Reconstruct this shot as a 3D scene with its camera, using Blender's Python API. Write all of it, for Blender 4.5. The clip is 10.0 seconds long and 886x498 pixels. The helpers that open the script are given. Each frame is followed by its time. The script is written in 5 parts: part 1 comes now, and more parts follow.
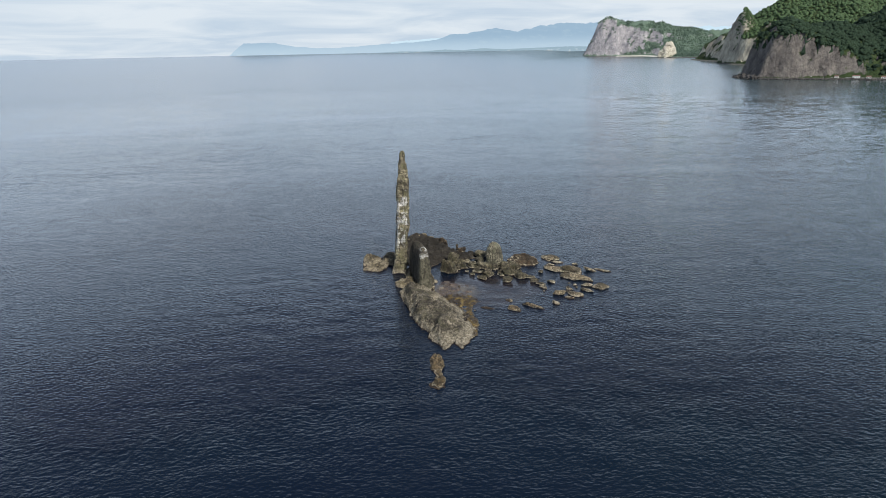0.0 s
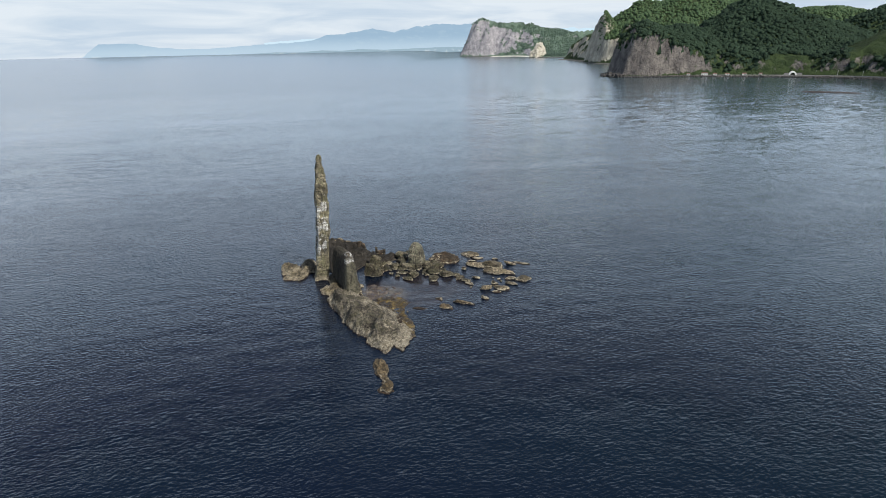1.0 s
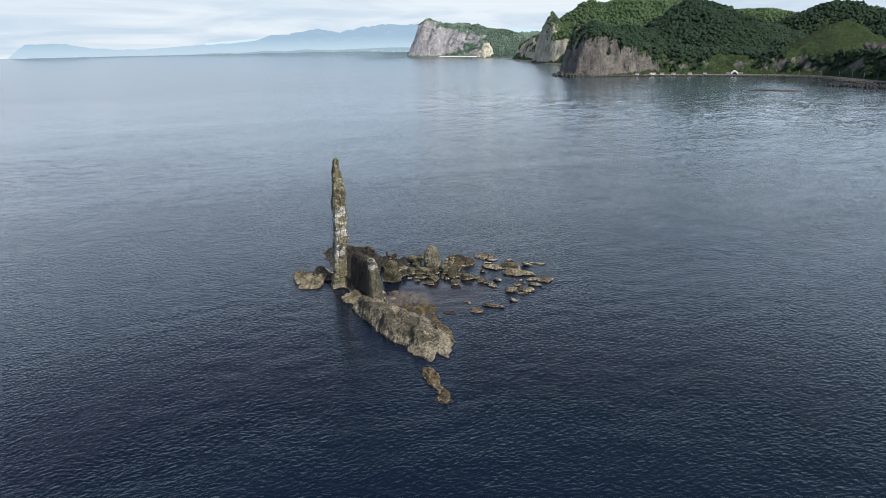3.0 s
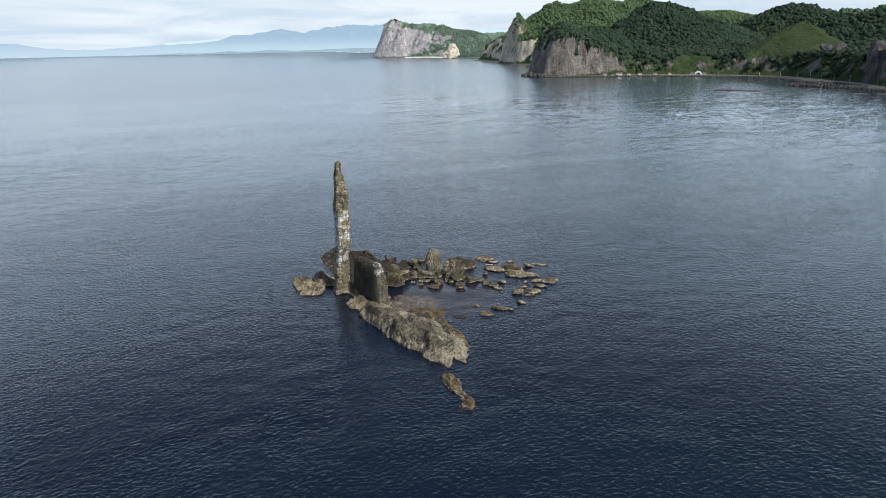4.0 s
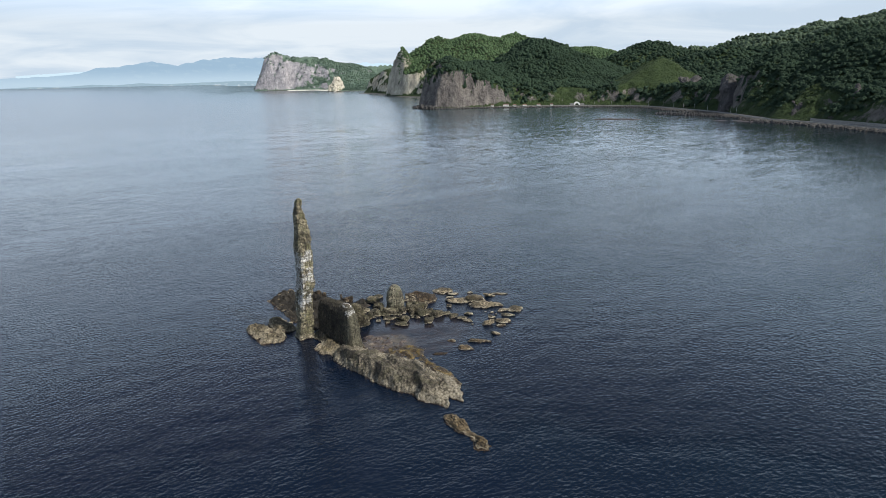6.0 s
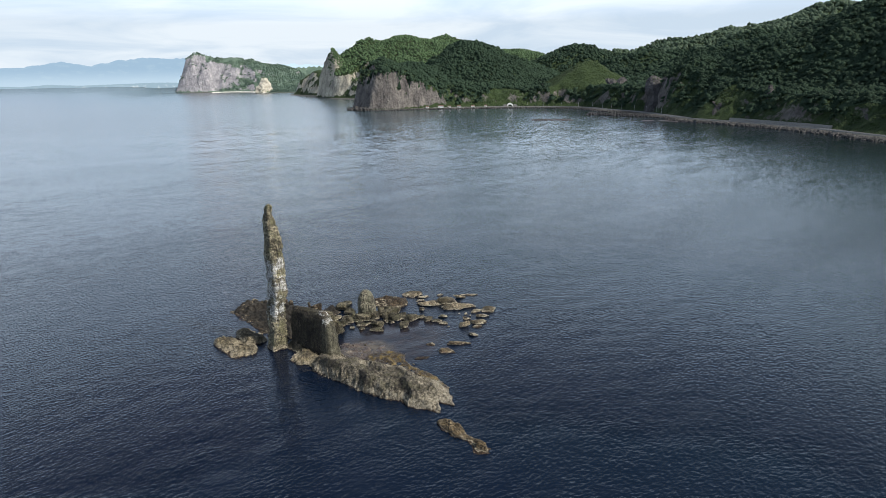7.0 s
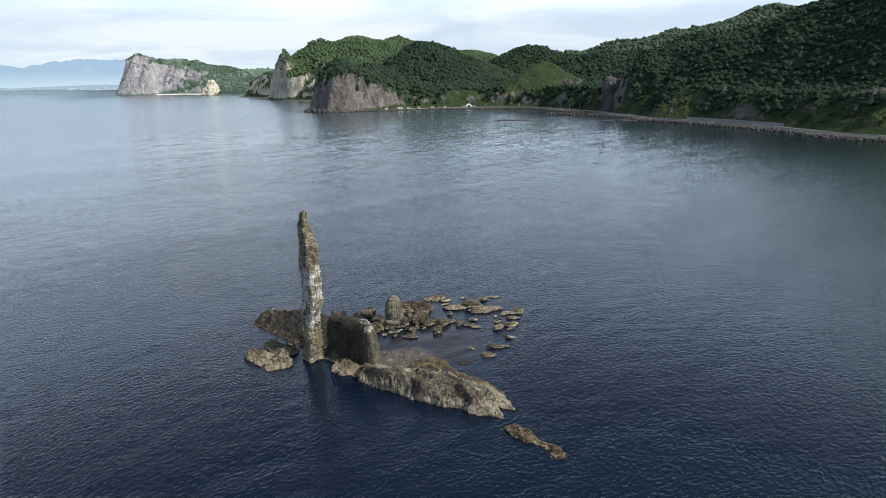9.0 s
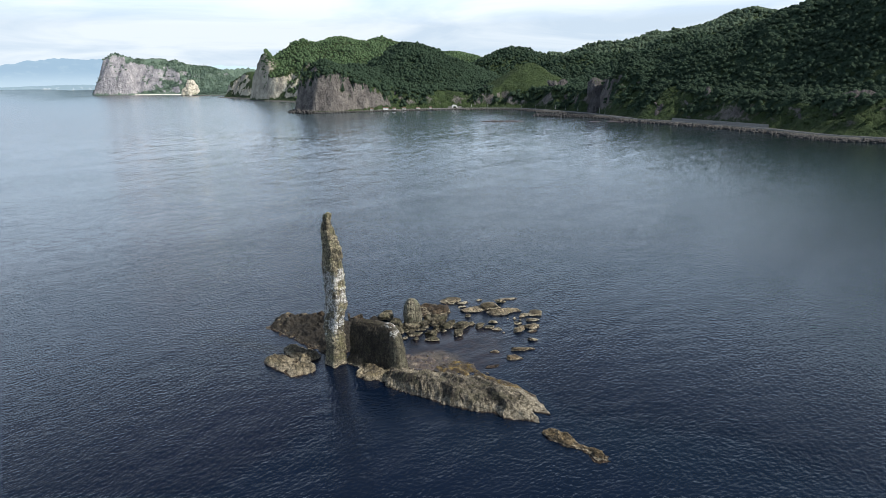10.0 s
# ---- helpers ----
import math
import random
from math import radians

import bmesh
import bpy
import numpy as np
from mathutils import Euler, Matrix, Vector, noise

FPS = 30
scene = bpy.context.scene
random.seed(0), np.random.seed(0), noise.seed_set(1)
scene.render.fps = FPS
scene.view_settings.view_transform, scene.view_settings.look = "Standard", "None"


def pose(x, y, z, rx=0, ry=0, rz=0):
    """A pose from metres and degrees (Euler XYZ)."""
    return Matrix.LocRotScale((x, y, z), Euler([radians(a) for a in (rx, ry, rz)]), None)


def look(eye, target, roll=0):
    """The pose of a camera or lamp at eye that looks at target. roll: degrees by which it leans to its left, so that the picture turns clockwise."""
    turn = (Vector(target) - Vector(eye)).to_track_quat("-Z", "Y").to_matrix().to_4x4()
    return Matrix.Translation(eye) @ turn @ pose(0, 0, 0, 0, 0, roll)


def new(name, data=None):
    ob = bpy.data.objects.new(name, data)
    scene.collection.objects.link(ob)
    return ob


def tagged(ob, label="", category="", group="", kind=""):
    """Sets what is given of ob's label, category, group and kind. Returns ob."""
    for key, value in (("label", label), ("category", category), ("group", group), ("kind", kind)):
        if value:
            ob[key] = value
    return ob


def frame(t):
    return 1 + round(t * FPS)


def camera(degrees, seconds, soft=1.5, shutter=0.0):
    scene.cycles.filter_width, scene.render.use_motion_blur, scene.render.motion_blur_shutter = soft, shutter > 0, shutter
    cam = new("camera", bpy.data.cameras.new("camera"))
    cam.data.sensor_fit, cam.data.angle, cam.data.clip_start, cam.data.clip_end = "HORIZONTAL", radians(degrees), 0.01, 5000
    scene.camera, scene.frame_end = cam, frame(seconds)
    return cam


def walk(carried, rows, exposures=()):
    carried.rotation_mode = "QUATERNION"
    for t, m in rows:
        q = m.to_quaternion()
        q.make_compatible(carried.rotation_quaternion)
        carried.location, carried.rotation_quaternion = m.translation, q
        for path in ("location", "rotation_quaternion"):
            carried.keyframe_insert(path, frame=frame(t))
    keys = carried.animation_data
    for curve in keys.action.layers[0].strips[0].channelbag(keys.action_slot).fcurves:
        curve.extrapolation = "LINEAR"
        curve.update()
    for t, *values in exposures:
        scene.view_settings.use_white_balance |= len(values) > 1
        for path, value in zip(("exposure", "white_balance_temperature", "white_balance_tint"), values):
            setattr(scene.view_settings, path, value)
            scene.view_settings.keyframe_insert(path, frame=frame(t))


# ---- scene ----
cam = camera(73.6, 10.0, soft=0.45)
PATH = [
    (0, (-1.034, -5.098, 76.588), (-1.02, -3.203, 75.947), -1.1),
    (0.5, (-6.911, -4.493, 77.0), (-6.676, -2.615, 76.356), -1.1),
    (1, (-12.887, -3.458, 76.878), (-12.504, -1.604, 76.232), -1.2),
    (1.5, (-18.741, -1.694, 76.931), (-18.285, 0.142, 76.285), -1.2),
    (2, (-24.566, 0.509, 77.052), (-24.07, 2.335, 76.405), -1.2),
    (2.5, (-30.166, 3.267, 77.097), (-29.648, 5.087, 76.451), -1.2),
    (4, (-46.496, 12.581, 77.31), (-45.846, 14.358, 76.662), -1.1),
    (4.5, (-51.875, 16.309, 77.525), (-51.151, 18.064, 76.895), -1.0),
    (5, (-56.89, 19.84, 77.732), (-56.091, 21.587, 77.172), -1.1),
    (5.5, (-61.877, 23.656, 77.594), (-60.982, 25.356, 77.037), -1.1),
    (6, (-66.62, 27.395, 77.661), (-65.627, 29.039, 77.103), -1.1),
    (7.5, (-80.72, 40.4, 77.907), (-79.485, 41.871, 77.349), -1.1),
    (8, (-85.067, 44.805, 78.045), (-83.802, 46.25, 77.486), -1.2),
    (8.5, (-89.351, 49.79, 78.137), (-88.067, 51.218, 77.58), -1.1),
    (9, (-93.569, 54.523, 78.201), (-92.272, 55.94, 77.644), -1.2),
    (9.5, (-97.531, 59.556, 78.236), (-96.215, 60.955, 77.678), -1.1),
    (10, (-101.065, 64.637, 78.131), (-99.722, 66.012, 77.576), -1.0),
]
walk(cam, [(t, look(eye, target, roll)) for t, eye, target, roll in PATH], [(0.0, 0.18), (1.0, 0.22), (2.5, 0.29), (4.5, 0.37), (5.0, 0.33), (5.5, 0.26), (7.5, 0.38), (10.0, 0.42)])

# ---- world, sun and sky ----
SUN_AZIMUTH, SUN_HEIGHT = 154.0, 43.0  # degrees from +y towards +x; above the horizon


def sky_world():
    world = bpy.data.worlds.new("sky")
    scene.world = world
    world.use_nodes = True
    tree = world.node_tree
    tree.nodes.clear()
    add, link = tree.nodes.new, tree.links.new
    out, back = add("ShaderNodeOutputWorld"), add("ShaderNodeBackground")
    sky = add("ShaderNodeTexSky")
    sky.sky_type, sky.sun_disc = "NISHITA", False
    sky.sun_elevation, sky.sun_rotation = radians(SUN_HEIGHT), radians(SUN_AZIMUTH)
    sky.altitude, sky.air_density, sky.dust_density, sky.ozone_density = 50, 1.0, 1.2, 2.0
    gain = add("ShaderNodeMix")
    gain.data_type, gain.blend_type = "RGBA", "MULTIPLY"
    gain.inputs[0].default_value = 1.0
    gain.inputs[7].default_value = (0.046, 0.049, 0.056, 1)
    link(sky.outputs[0], gain.inputs[6])
    coord, split = add("ShaderNodeTexCoord"), add("ShaderNodeSeparateXYZ")
    link(coord.outputs["Generated"], split.inputs[0])
    # cloud layer seen in perspective: direction over height
    lift = add("ShaderNodeMath")
    lift.operation, lift.inputs[1].default_value = "ADD", 0.09
    link(split.outputs[2], lift.inputs[0])
    low = add("ShaderNodeMath")
    low.operation, low.inputs[1].default_value = "MAXIMUM", 0.03
    link(lift.outputs[0], low.inputs[0])
    flat = add("ShaderNodeVectorMath")
    flat.operation = "DIVIDE"
    link(coord.outputs["Generated"], flat.inputs[0])
    link(low.outputs[0], flat.inputs[1])
    cloud = add("ShaderNodeTexNoise")
    cloud.inputs["Scale"].default_value, cloud.inputs["Detail"].default_value = 0.55, 7
    cloud.inputs["Roughness"].default_value, cloud.inputs["Distortion"].default_value = 0.55, 0.6
    link(flat.outputs[0], cloud.inputs["Vector"])
    shade = add("ShaderNodeValToRGB")
    shade.color_ramp.elements[0].position, shade.color_ramp.elements[0].color = 0.38, (0.50, 0.60, 0.71, 1)
    shade.color_ramp.elements[1].position, shade.color_ramp.elements[1].color = 0.60, (0.68, 0.745, 0.805, 1)
    link(cloud.outputs[0], shade.inputs[0])
    # clouds lie thick near the horizon and open towards the zenith
    cover = add("ShaderNodeMapRange")
    cover.inputs[1].default_value, cover.inputs[2].default_value = 0.24, 0.52
    cover.inputs[3].default_value, cover.inputs[4].default_value = 0.95, 0.10
    link(split.outputs[2], cover.inputs[0])
    mixed = add("ShaderNodeMix")
    mixed.data_type = "RGBA"
    link(cover.outputs[0], mixed.inputs[0])
    link(gain.outputs[2], mixed.inputs[6])
    link(shade.outputs[0], mixed.inputs[7])
    link(mixed.outputs[2], back.inputs[0])
    # thinner and bluer cloud higher up
    blue, high = add("ShaderNodeMix"), add("ShaderNodeMapRange")
    blue.data_type, blue.blend_type = "RGBA", "MULTIPLY"
    blue.inputs[7].default_value = (1.54, 1.66, 1.84, 1)
    high.inputs[1].default_value, high.inputs[2].default_value = 0.08, 0.20
    link(split.outputs[2], high.inputs[0])
    link(high.outputs[0], blue.inputs[0])
    link(shade.outputs[0], blue.inputs[6])
    link(blue.outputs[2], mixed.inputs[7])
    back.inputs[1].default_value = 1.0
    link(back.outputs[0], out.inputs[0])


sky_world()
sun = new("sun", bpy.data.lights.new("sun", "SUN"))
sun.data.energy, sun.data.angle, sun.data.color = 4.8, radians(5), (1.0, 0.95, 0.86)
sa, sh = radians(SUN_AZIMUTH), radians(SUN_HEIGHT)
sun.matrix_world = look((math.sin(sa) * math.cos(sh) * 300, math.cos(sa) * math.cos(sh) * 300, 300 * math.sin(sh)), (0, 0, 0))


# ---- noise on arrays ----
def hashed(i, j, k, seed):
    h = (i * 374761393 + j * 668265263 + k * 1274126177 + seed * 1013904223) & 0x7FFFFFFF
    h = ((h ^ (h >> 13)) * 1103515245) & 0x7FFFFFFF
    h = ((h ^ (h >> 15)) * 12345701) & 0x7FFFFFFF
    return ((h >> 8) & 0xFFFF) / 65535.0


def value_noise(p, seed=0):
    """Smooth noise from -1 to 1 at an array of points."""
    p = np.asarray(p, float)
    base = np.floor(p).astype(np.int64)
    f = p - base
    f = f * f * f * (f * (f * 6 - 15) + 10)
    total = 0
    for dx in (0, 1):
        for dy in (0, 1):
            for dz in (0, 1):
                w = (f[..., 0] if dx else 1 - f[..., 0]) * (f[..., 1] if dy else 1 - f[..., 1]) * (f[..., 2] if dz else 1 - f[..., 2])
                total = total + w * hashed(base[..., 0] + dx, base[..., 1] + dy, base[..., 2] + dz, seed)
    return total * 2 - 1


def fbm(p, octaves=5, gain=0.5, seed=0):
    total, size, freq = 0, 1.0, 1.0
    for n in range(octaves):
        total = total + size * value_noise(np.asarray(p) * freq, seed + n)
        size, freq = size * gain, freq * 2.03
    return total


def ridged(p, octaves=4, seed=0):
    total, size, freq = 0, 1.0, 1.0
    for n in range(octaves):
        total = total + size * (1 - 2 * np.abs(value_noise(np.asarray(p) * freq, seed + n)))
        size, freq = size * 0.5, freq * 2.1
    return total


def xyz(x, y, z=0.0):
    x, y, z = np.broadcast_arrays(np.asarray(x, float), np.asarray(y, float), np.asarray(z, float))
    return np.stack([x, y, z], -1)


# ---- plan arithmetic ----
def edge_distance(x, y, corners, closed=True):
    """Distance to a polygon's outline, and whether the points lie inside."""
    c = np.array(corners, float)
    ends = np.roll(c, -1, 0) if closed else c[1:]
    best = np.full(np.shape(x), 1e9)
    inside = np.zeros(np.shape(x), bool)
    for (ax, ay), (bx, by) in zip(c if closed else c[:-1], ends):
        ux, uy = bx - ax, by - ay
        t = np.clip(((x - ax) * ux + (y - ay) * uy) / (ux * ux + uy * uy + 1e-9), 0, 1)
        best = np.minimum(best, np.hypot(x - ax - t * ux, y - ay - t * uy))
        if closed:
            crosses = ((ay > y) != (by > y)) & (x < ux * (y - ay) / (uy if abs(uy) > 1e-9 else 1e-9) + ax)
            inside ^= crosses
    return best, inside


def soft_min(a, b, k):
    h = np.clip(0.5 + 0.5 * (b - a) / k, 0, 1)
    return b + (a - b) * h - k * h * (1 - h)


# ---- meshes ----
def mesh_from(name, verts, faces, smooth=True):
    """A mesh from arrays of places and of faces with equally many corners."""
    verts, faces = np.asarray(verts, np.float32), np.asarray(faces, np.int32)
    me = bpy.data.meshes.new(name)
    n = faces.shape[1]
    me.vertices.add(len(verts))
    me.vertices.foreach_set("co", verts.ravel())
    me.loops.add(faces.size)
    me.loops.foreach_set("vertex_index", faces.ravel())
    me.polygons.add(len(faces))
    me.polygons.foreach_set("loop_start", np.arange(0, faces.size, n, dtype=np.int32))
    me.polygons.foreach_set("use_smooth", np.full(len(faces), smooth))
    me.update(calc_edges=True)
    return me


def thing(name, me, material, label="", category="", group="", kind="", parent=None):
    ob = new(name, me)
    if not me.materials:
        me.materials.append(material)
    ob.parent = parent
    return tagged(ob, label, category, group, kind)


def part(name, bm, material, parent, label=""):
    me = bpy.data.meshes.new(name)
    bm.to_mesh(me)
    bm.free()
    return thing(name, me, material, label, parent=parent)


def grid_faces(rows, cols, wrap=False):
    i, j = np.meshgrid(np.arange(rows - 1), np.arange(cols if wrap else cols - 1), indexing="ij")
    k = (j + 1) % cols
    return np.stack([i * cols + j, i * cols + k, (i + 1) * cols + k, (i + 1) * cols + j], -1).reshape(-1, 4)


def used_only(verts, faces):
    keep = np.unique(faces)
    index = np.full(len(verts), -1)
    index[keep] = np.arange(len(keep))
    return verts[keep], index[faces]


# ---- materials ----
class Nodes:
    def __init__(self, name):
        self.mat = bpy.data.materials.new(name)
        self.mat.use_nodes = True
        self.tree = self.mat.node_tree
        self.tree.nodes.clear()
        self.out = self.add("ShaderNodeOutputMaterial")
        self.bsdf = self.add("ShaderNodeBsdfPrincipled")
        self.link(self.bsdf.outputs[0], self.out.inputs[0])
        self.geo = self.add("ShaderNodeNewGeometry")
        self.pos = self.geo.outputs["Position"]

    def add(self, kind, **values):
        node = self.tree.nodes.new(kind)
        for key, value in values.items():
            node.inputs[key.replace("_", " ")].default_value = value
        return node

    def link(self, a, b):
        self.tree.links.new(a, b)

    def scaled(self, sx, sy, sz, turn=0.0, vec=None):
        node = self.add("ShaderNodeMapping")
        node.inputs["Scale"].default_value = (sx, sy, sz)
        node.inputs["Rotation"].default_value = (0, 0, turn)
        self.link(vec or self.pos, node.inputs[0])
        return node.outputs[0]

    def noise(self, scale, detail=5, rough=0.55, vec=None, distort=0.0):
        node = self.add("ShaderNodeTexNoise", Scale=scale, Detail=detail, Roughness=rough, Distortion=distort)
        self.link(vec or self.pos, node.inputs["Vector"])
        return node.outputs[0]

    def cells(self, scale, vec=None, feature="F1", out="Distance"):
        node = self.add("ShaderNodeTexVoronoi", Scale=scale)
        node.feature = feature
        self.link(vec or self.pos, node.inputs["Vector"])
        return node.outputs[out]

    def ramp(self, value, *stops):
        node = self.add("ShaderNodeValToRGB")
        ramp = node.color_ramp
        while len(ramp.elements) < len(stops):
            ramp.elements.new(0.5)
        for e, (at, colour) in zip(ramp.elements, stops):
            e.position, e.color = at, (*colour, 1) if len(colour) == 3 else colour
        self.link(value, node.inputs[0])
        return node.outputs[0]

    def range(self, value, a, b, c=0.0, d=1.0):
        node = self.add("ShaderNodeMapRange")
        node.interpolation_type = "SMOOTHSTEP"
        for n, v in enumerate((a, b, c, d)):
            node.inputs[n + 1].default_value = v
        self.link(value, node.inputs[0])
        return node.outputs[0]

    def math(self, op, a, b=0.0):
        node = self.add("ShaderNodeMath")
        node.operation = op
        for n, v in enumerate((a, b)):
            if isinstance(v, (int, float)):
                node.inputs[n].default_value = v
            else:
                self.link(v, node.inputs[n])
        return node.outputs[0]

    def mix(self, fac, a, b, blend="MIX"):
        node = self.add("ShaderNodeMix")
        node.data_type, node.blend_type = "RGBA", blend
        for socket, v in ((node.inputs[0], fac), (node.inputs[6], a), (node.inputs[7], b)):
            if isinstance(v, (int, float)):
                socket.default_value = v
            elif isinstance(v, tuple):
                socket.default_value = (*v, 1)
            else:
                self.link(v, socket)
        return node.outputs[2]

    def axes(self, vec=None):
        node = self.add("ShaderNodeSeparateXYZ")
        self.link(vec or self.pos, node.inputs[0])
        return node.outputs

    def bump(self, height, strength, distance, normal=None):
        node = self.add("ShaderNodeBump", Strength=1.0, Distance=distance)
        if isinstance(strength, (int, float)):
            node.inputs["Strength"].default_value = strength
        else:
            self.link(strength, node.inputs["Strength"])
        self.link(height, node.inputs["Height"])
        if normal:
            self.link(normal, node.inputs["Normal"])
        return node.outputs[0]

    def finish(self, colour, rough=0.9, normal=None, **more):
        for socket, v in ((self.bsdf.inputs["Base Color"], colour), (self.bsdf.inputs["Roughness"], rough)):
            if isinstance(v, (int, float)):
                socket.default_value = v
            elif isinstance(v, tuple):
                socket.default_value = (*v, 1)
            else:
                self.link(v, socket)
        for key, value in more.items():
            self.bsdf.inputs[key.replace("_", " ")].default_value = value
        if normal:
            self.link(normal, self.bsdf.inputs["Normal"])
        return self.mat


def sea_rock(name, dark, light, moss=(0.10, 0.10, 0.05), white=0.0, band=(0.0, 1.0), bedding=0.0, tide=1.6, south=None, crust=(0.52, 0.46, 0.34)):
    """Weathered rock that stands in the sea: grain, lichen, bird lime between two heights, a pale tide band and wet weed at the water."""
    n = Nodes(name)
    z = n.axes()[2]
    up = n.axes(n.geo.outputs["Normal"])[2]
    wide, fine = n.noise(0.16, 6, 0.6), n.noise(1.6, 8, 0.65)
    base = n.ramp(wide, (0.38, dark), (0.62, light))
    warp = n.add("ShaderNodeVectorMath")
    warp.operation = "ADD"
    shift = n.add("ShaderNodeTexNoise", Scale=0.7, Detail=4.0)
    n.link(n.pos, shift.inputs["Vector"])
    n.link(n.pos, warp.inputs[0])
    n.link(shift.outputs["Color"], warp.inputs[1])
    plate = n.cells(0.30, n.scaled(1.0, 0.55, 1.6, 0.3, warp.outputs[0]), "F1", "Color")
    base = n.mix(0.45, base, n.mix(1.0, base, n.ramp(plate, (0.0, (0.35, 0.34, 0.33)), (1.0, (1.7, 1.66, 1.58))), "MULTIPLY"))
    run = n.noise(0.75, 6, 0.65, n.scaled(1.0, 1.0, 0.16), 0.3)
    base = n.mix(n.range(run, 0.48, 0.62, 0.0, 0.5), base, n.mix(0.6, base, (0.012, 0.011, 0.010)))
    base = n.mix(n.range(fine, 0.38, 0.62), n.mix(0.72, base, (0.010, 0.009, 0.008)), n.mix(1.0, base, (1.55, 1.5, 1.42), "MULTIPLY"))
    layers = n.noise(0.5, 6, 0.6, n.scaled(0.5, 0.5, 3.5))
    if bedding:
        base = n.mix(n.math("MULTIPLY", n.range(layers, 0.45, 0.62), bedding), base, n.mix(0.55, base, (0.03, 0.028, 0.025)))
    lichen = n.math("MULTIPLY", n.range(n.noise(0.45, 5, 0.6), 0.46, 0.62), 0.65)
    base = n.mix(lichen, base, moss)
    base = n.mix(1.0, base, (1.6, 1.55, 1.44), "MULTIPLY")
    # no two stones weather alike
    base = n.mix(1.0, base, n.ramp(n.add("ShaderNodeObjectInfo").outputs["Random"], (0.0, (0.66, 0.66, 0.64)), (1.0, (1.32, 1.28, 1.22))), "MULTIPLY")
    if south:
        # the sunny end is lightened in the colour, sun painted on that face
        base = n.mix(n.range(n.math("ADD", n.axes()[1], n.math("MULTIPLY", n.noise(0.5, 4), 2.0)), south - 0.5, south - 2.6, 0.0, 0.7), base, n.ramp(fine, (0.3, (0.065, 0.062, 0.042)), (0.7, (0.20, 0.19, 0.135))))
    if white:
        streak = n.mix(0.5, n.noise(0.9, 7, 0.7, n.scaled(1.0, 1.0, 0.45), 0.6), n.noise(0.8, 7, 0.7, n.scaled(0.7, 0.7, 2.2), 0.4))
        inside = n.math("MULTIPLY", n.range(z, band[0] - 3, band[0] + 5), n.range(z, band[1] + 5, band[1] - 5))
        if not south:
            inside = n.math("MULTIPLY", inside, n.range(n.axes(n.geo.outputs["Normal"])[0], 0.75, -0.2, 0.35, 1.0))
        if south:
            inside = n.math("MULTIPLY", inside, n.range(n.axes()[1], south + 4, south))
        spread = n.math("ADD", n.math("ADD", n.math("MULTIPLY", streak, 0.75), n.math("MULTIPLY", n.noise(0.30, 4), 0.5)), n.math("MULTIPLY", n.math("SUBTRACT", inside, 1.0), 0.22))
        amount = n.math("MULTIPLY", n.range(spread, 0.55 if not south else 0.555, 0.645 if not south else 0.69), n.range(n.noise(2.6, 6, 0.7), 0.40, 0.54, 0.15, 0.92))
        base = n.mix(n.math("MULTIPLY", amount, white), base, (0.74, 0.74, 0.72))
    # tide zone: bleached barnacle belt over a belt of dark weed
    height = n.math("ADD", n.math("ADD", z, 0.55), n.math("MULTIPLY", n.noise(0.5, 4), -1.2))
    pale = n.math("MULTIPLY", n.range(height, tide, tide * 0.45), 0.9)
    base = n.mix(pale, base, n.ramp(fine, (0.36, (0.12, 0.10, 0.068)), (0.60, crust)))
    weed = n.range(height, 0.24, 0.06)
    base = n.mix(weed, base, n.ramp(fine, (0.35, (0.012, 0.008, 0.006)), (0.7, (0.06, 0.036, 0.018))))
    rough = n.range(height, -0.5, 0.1, 0.35, 0.92)
    cracks = n.cells(0.55, n.scaled(1.0, 1.0, 1.8), "DISTANCE_TO_EDGE")
    cut = n.range(cracks, 0.0, 0.09)
    base = n.mix(n.math("MULTIPLY", n.math("SUBTRACT", 1.0, cut), 0.12), base, (0.02, 0.018, 0.016))
    grit = n.cells(2.2, n.scaled(1.0, 1.0, 1.5), "DISTANCE_TO_EDGE")
    chip = n.range(grit, 0.0, 0.12)
    base = n.mix(n.math("MULTIPLY", n.math("SUBTRACT", 1.0, chip), 0.22), base, (0.018, 0.016, 0.014))
    base = n.mix(n.range(n.noise(3.4, 5, 0.7), 0.55, 0.75, 0.0, 0.5), base, n.mix(1.0, base, (1.9, 1.86, 1.75), "MULTIPLY"))
    seam = n.range(n.cells(0.30, n.scaled(1.0, 0.55, 1.6, 0.3, warp.outputs[0]), "DISTANCE_TO_EDGE"), 0.0, 0.05)
    base = n.mix(n.math("MULTIPLY", n.math("SUBTRACT", 1.0, seam), 0.32), base, (0.012, 0.011, 0.010))
    # water-worn flutes on the steep sides, their shade put into the colour
    flute = n.noise(1.5, 6, 0.68, n.scaled(1.0, 1.0, 0.14, 0.0, warp.outputs[0]), 0.2)
    side = n.range(up, 0.85, 0.45)
    base = n.mix(n.math("MULTIPLY", n.range(flute, 0.52, 0.40), n.math("MULTIPLY", side, 0.75)), base, n.mix(0.8, base, (0.012, 0.010, 0.009)))
    base = n.mix(n.range(n.noise(5.5, 4, 0.7), 0.50, 0.36, 0.0, 0.7), base, n.mix(0.75, base, (0.010, 0.009, 0.008)))
    normal = n.bump(fine, 1.0, 0.5)
    normal = n.bump(seam, 0.8, 0.4, normal)
    normal = n.bump(flute, side, 0.45, normal)
    normal = n.bump(chip, 0.5, 0.12, normal)
    normal = n.bump(cut, 0.25, 0.2, normal)
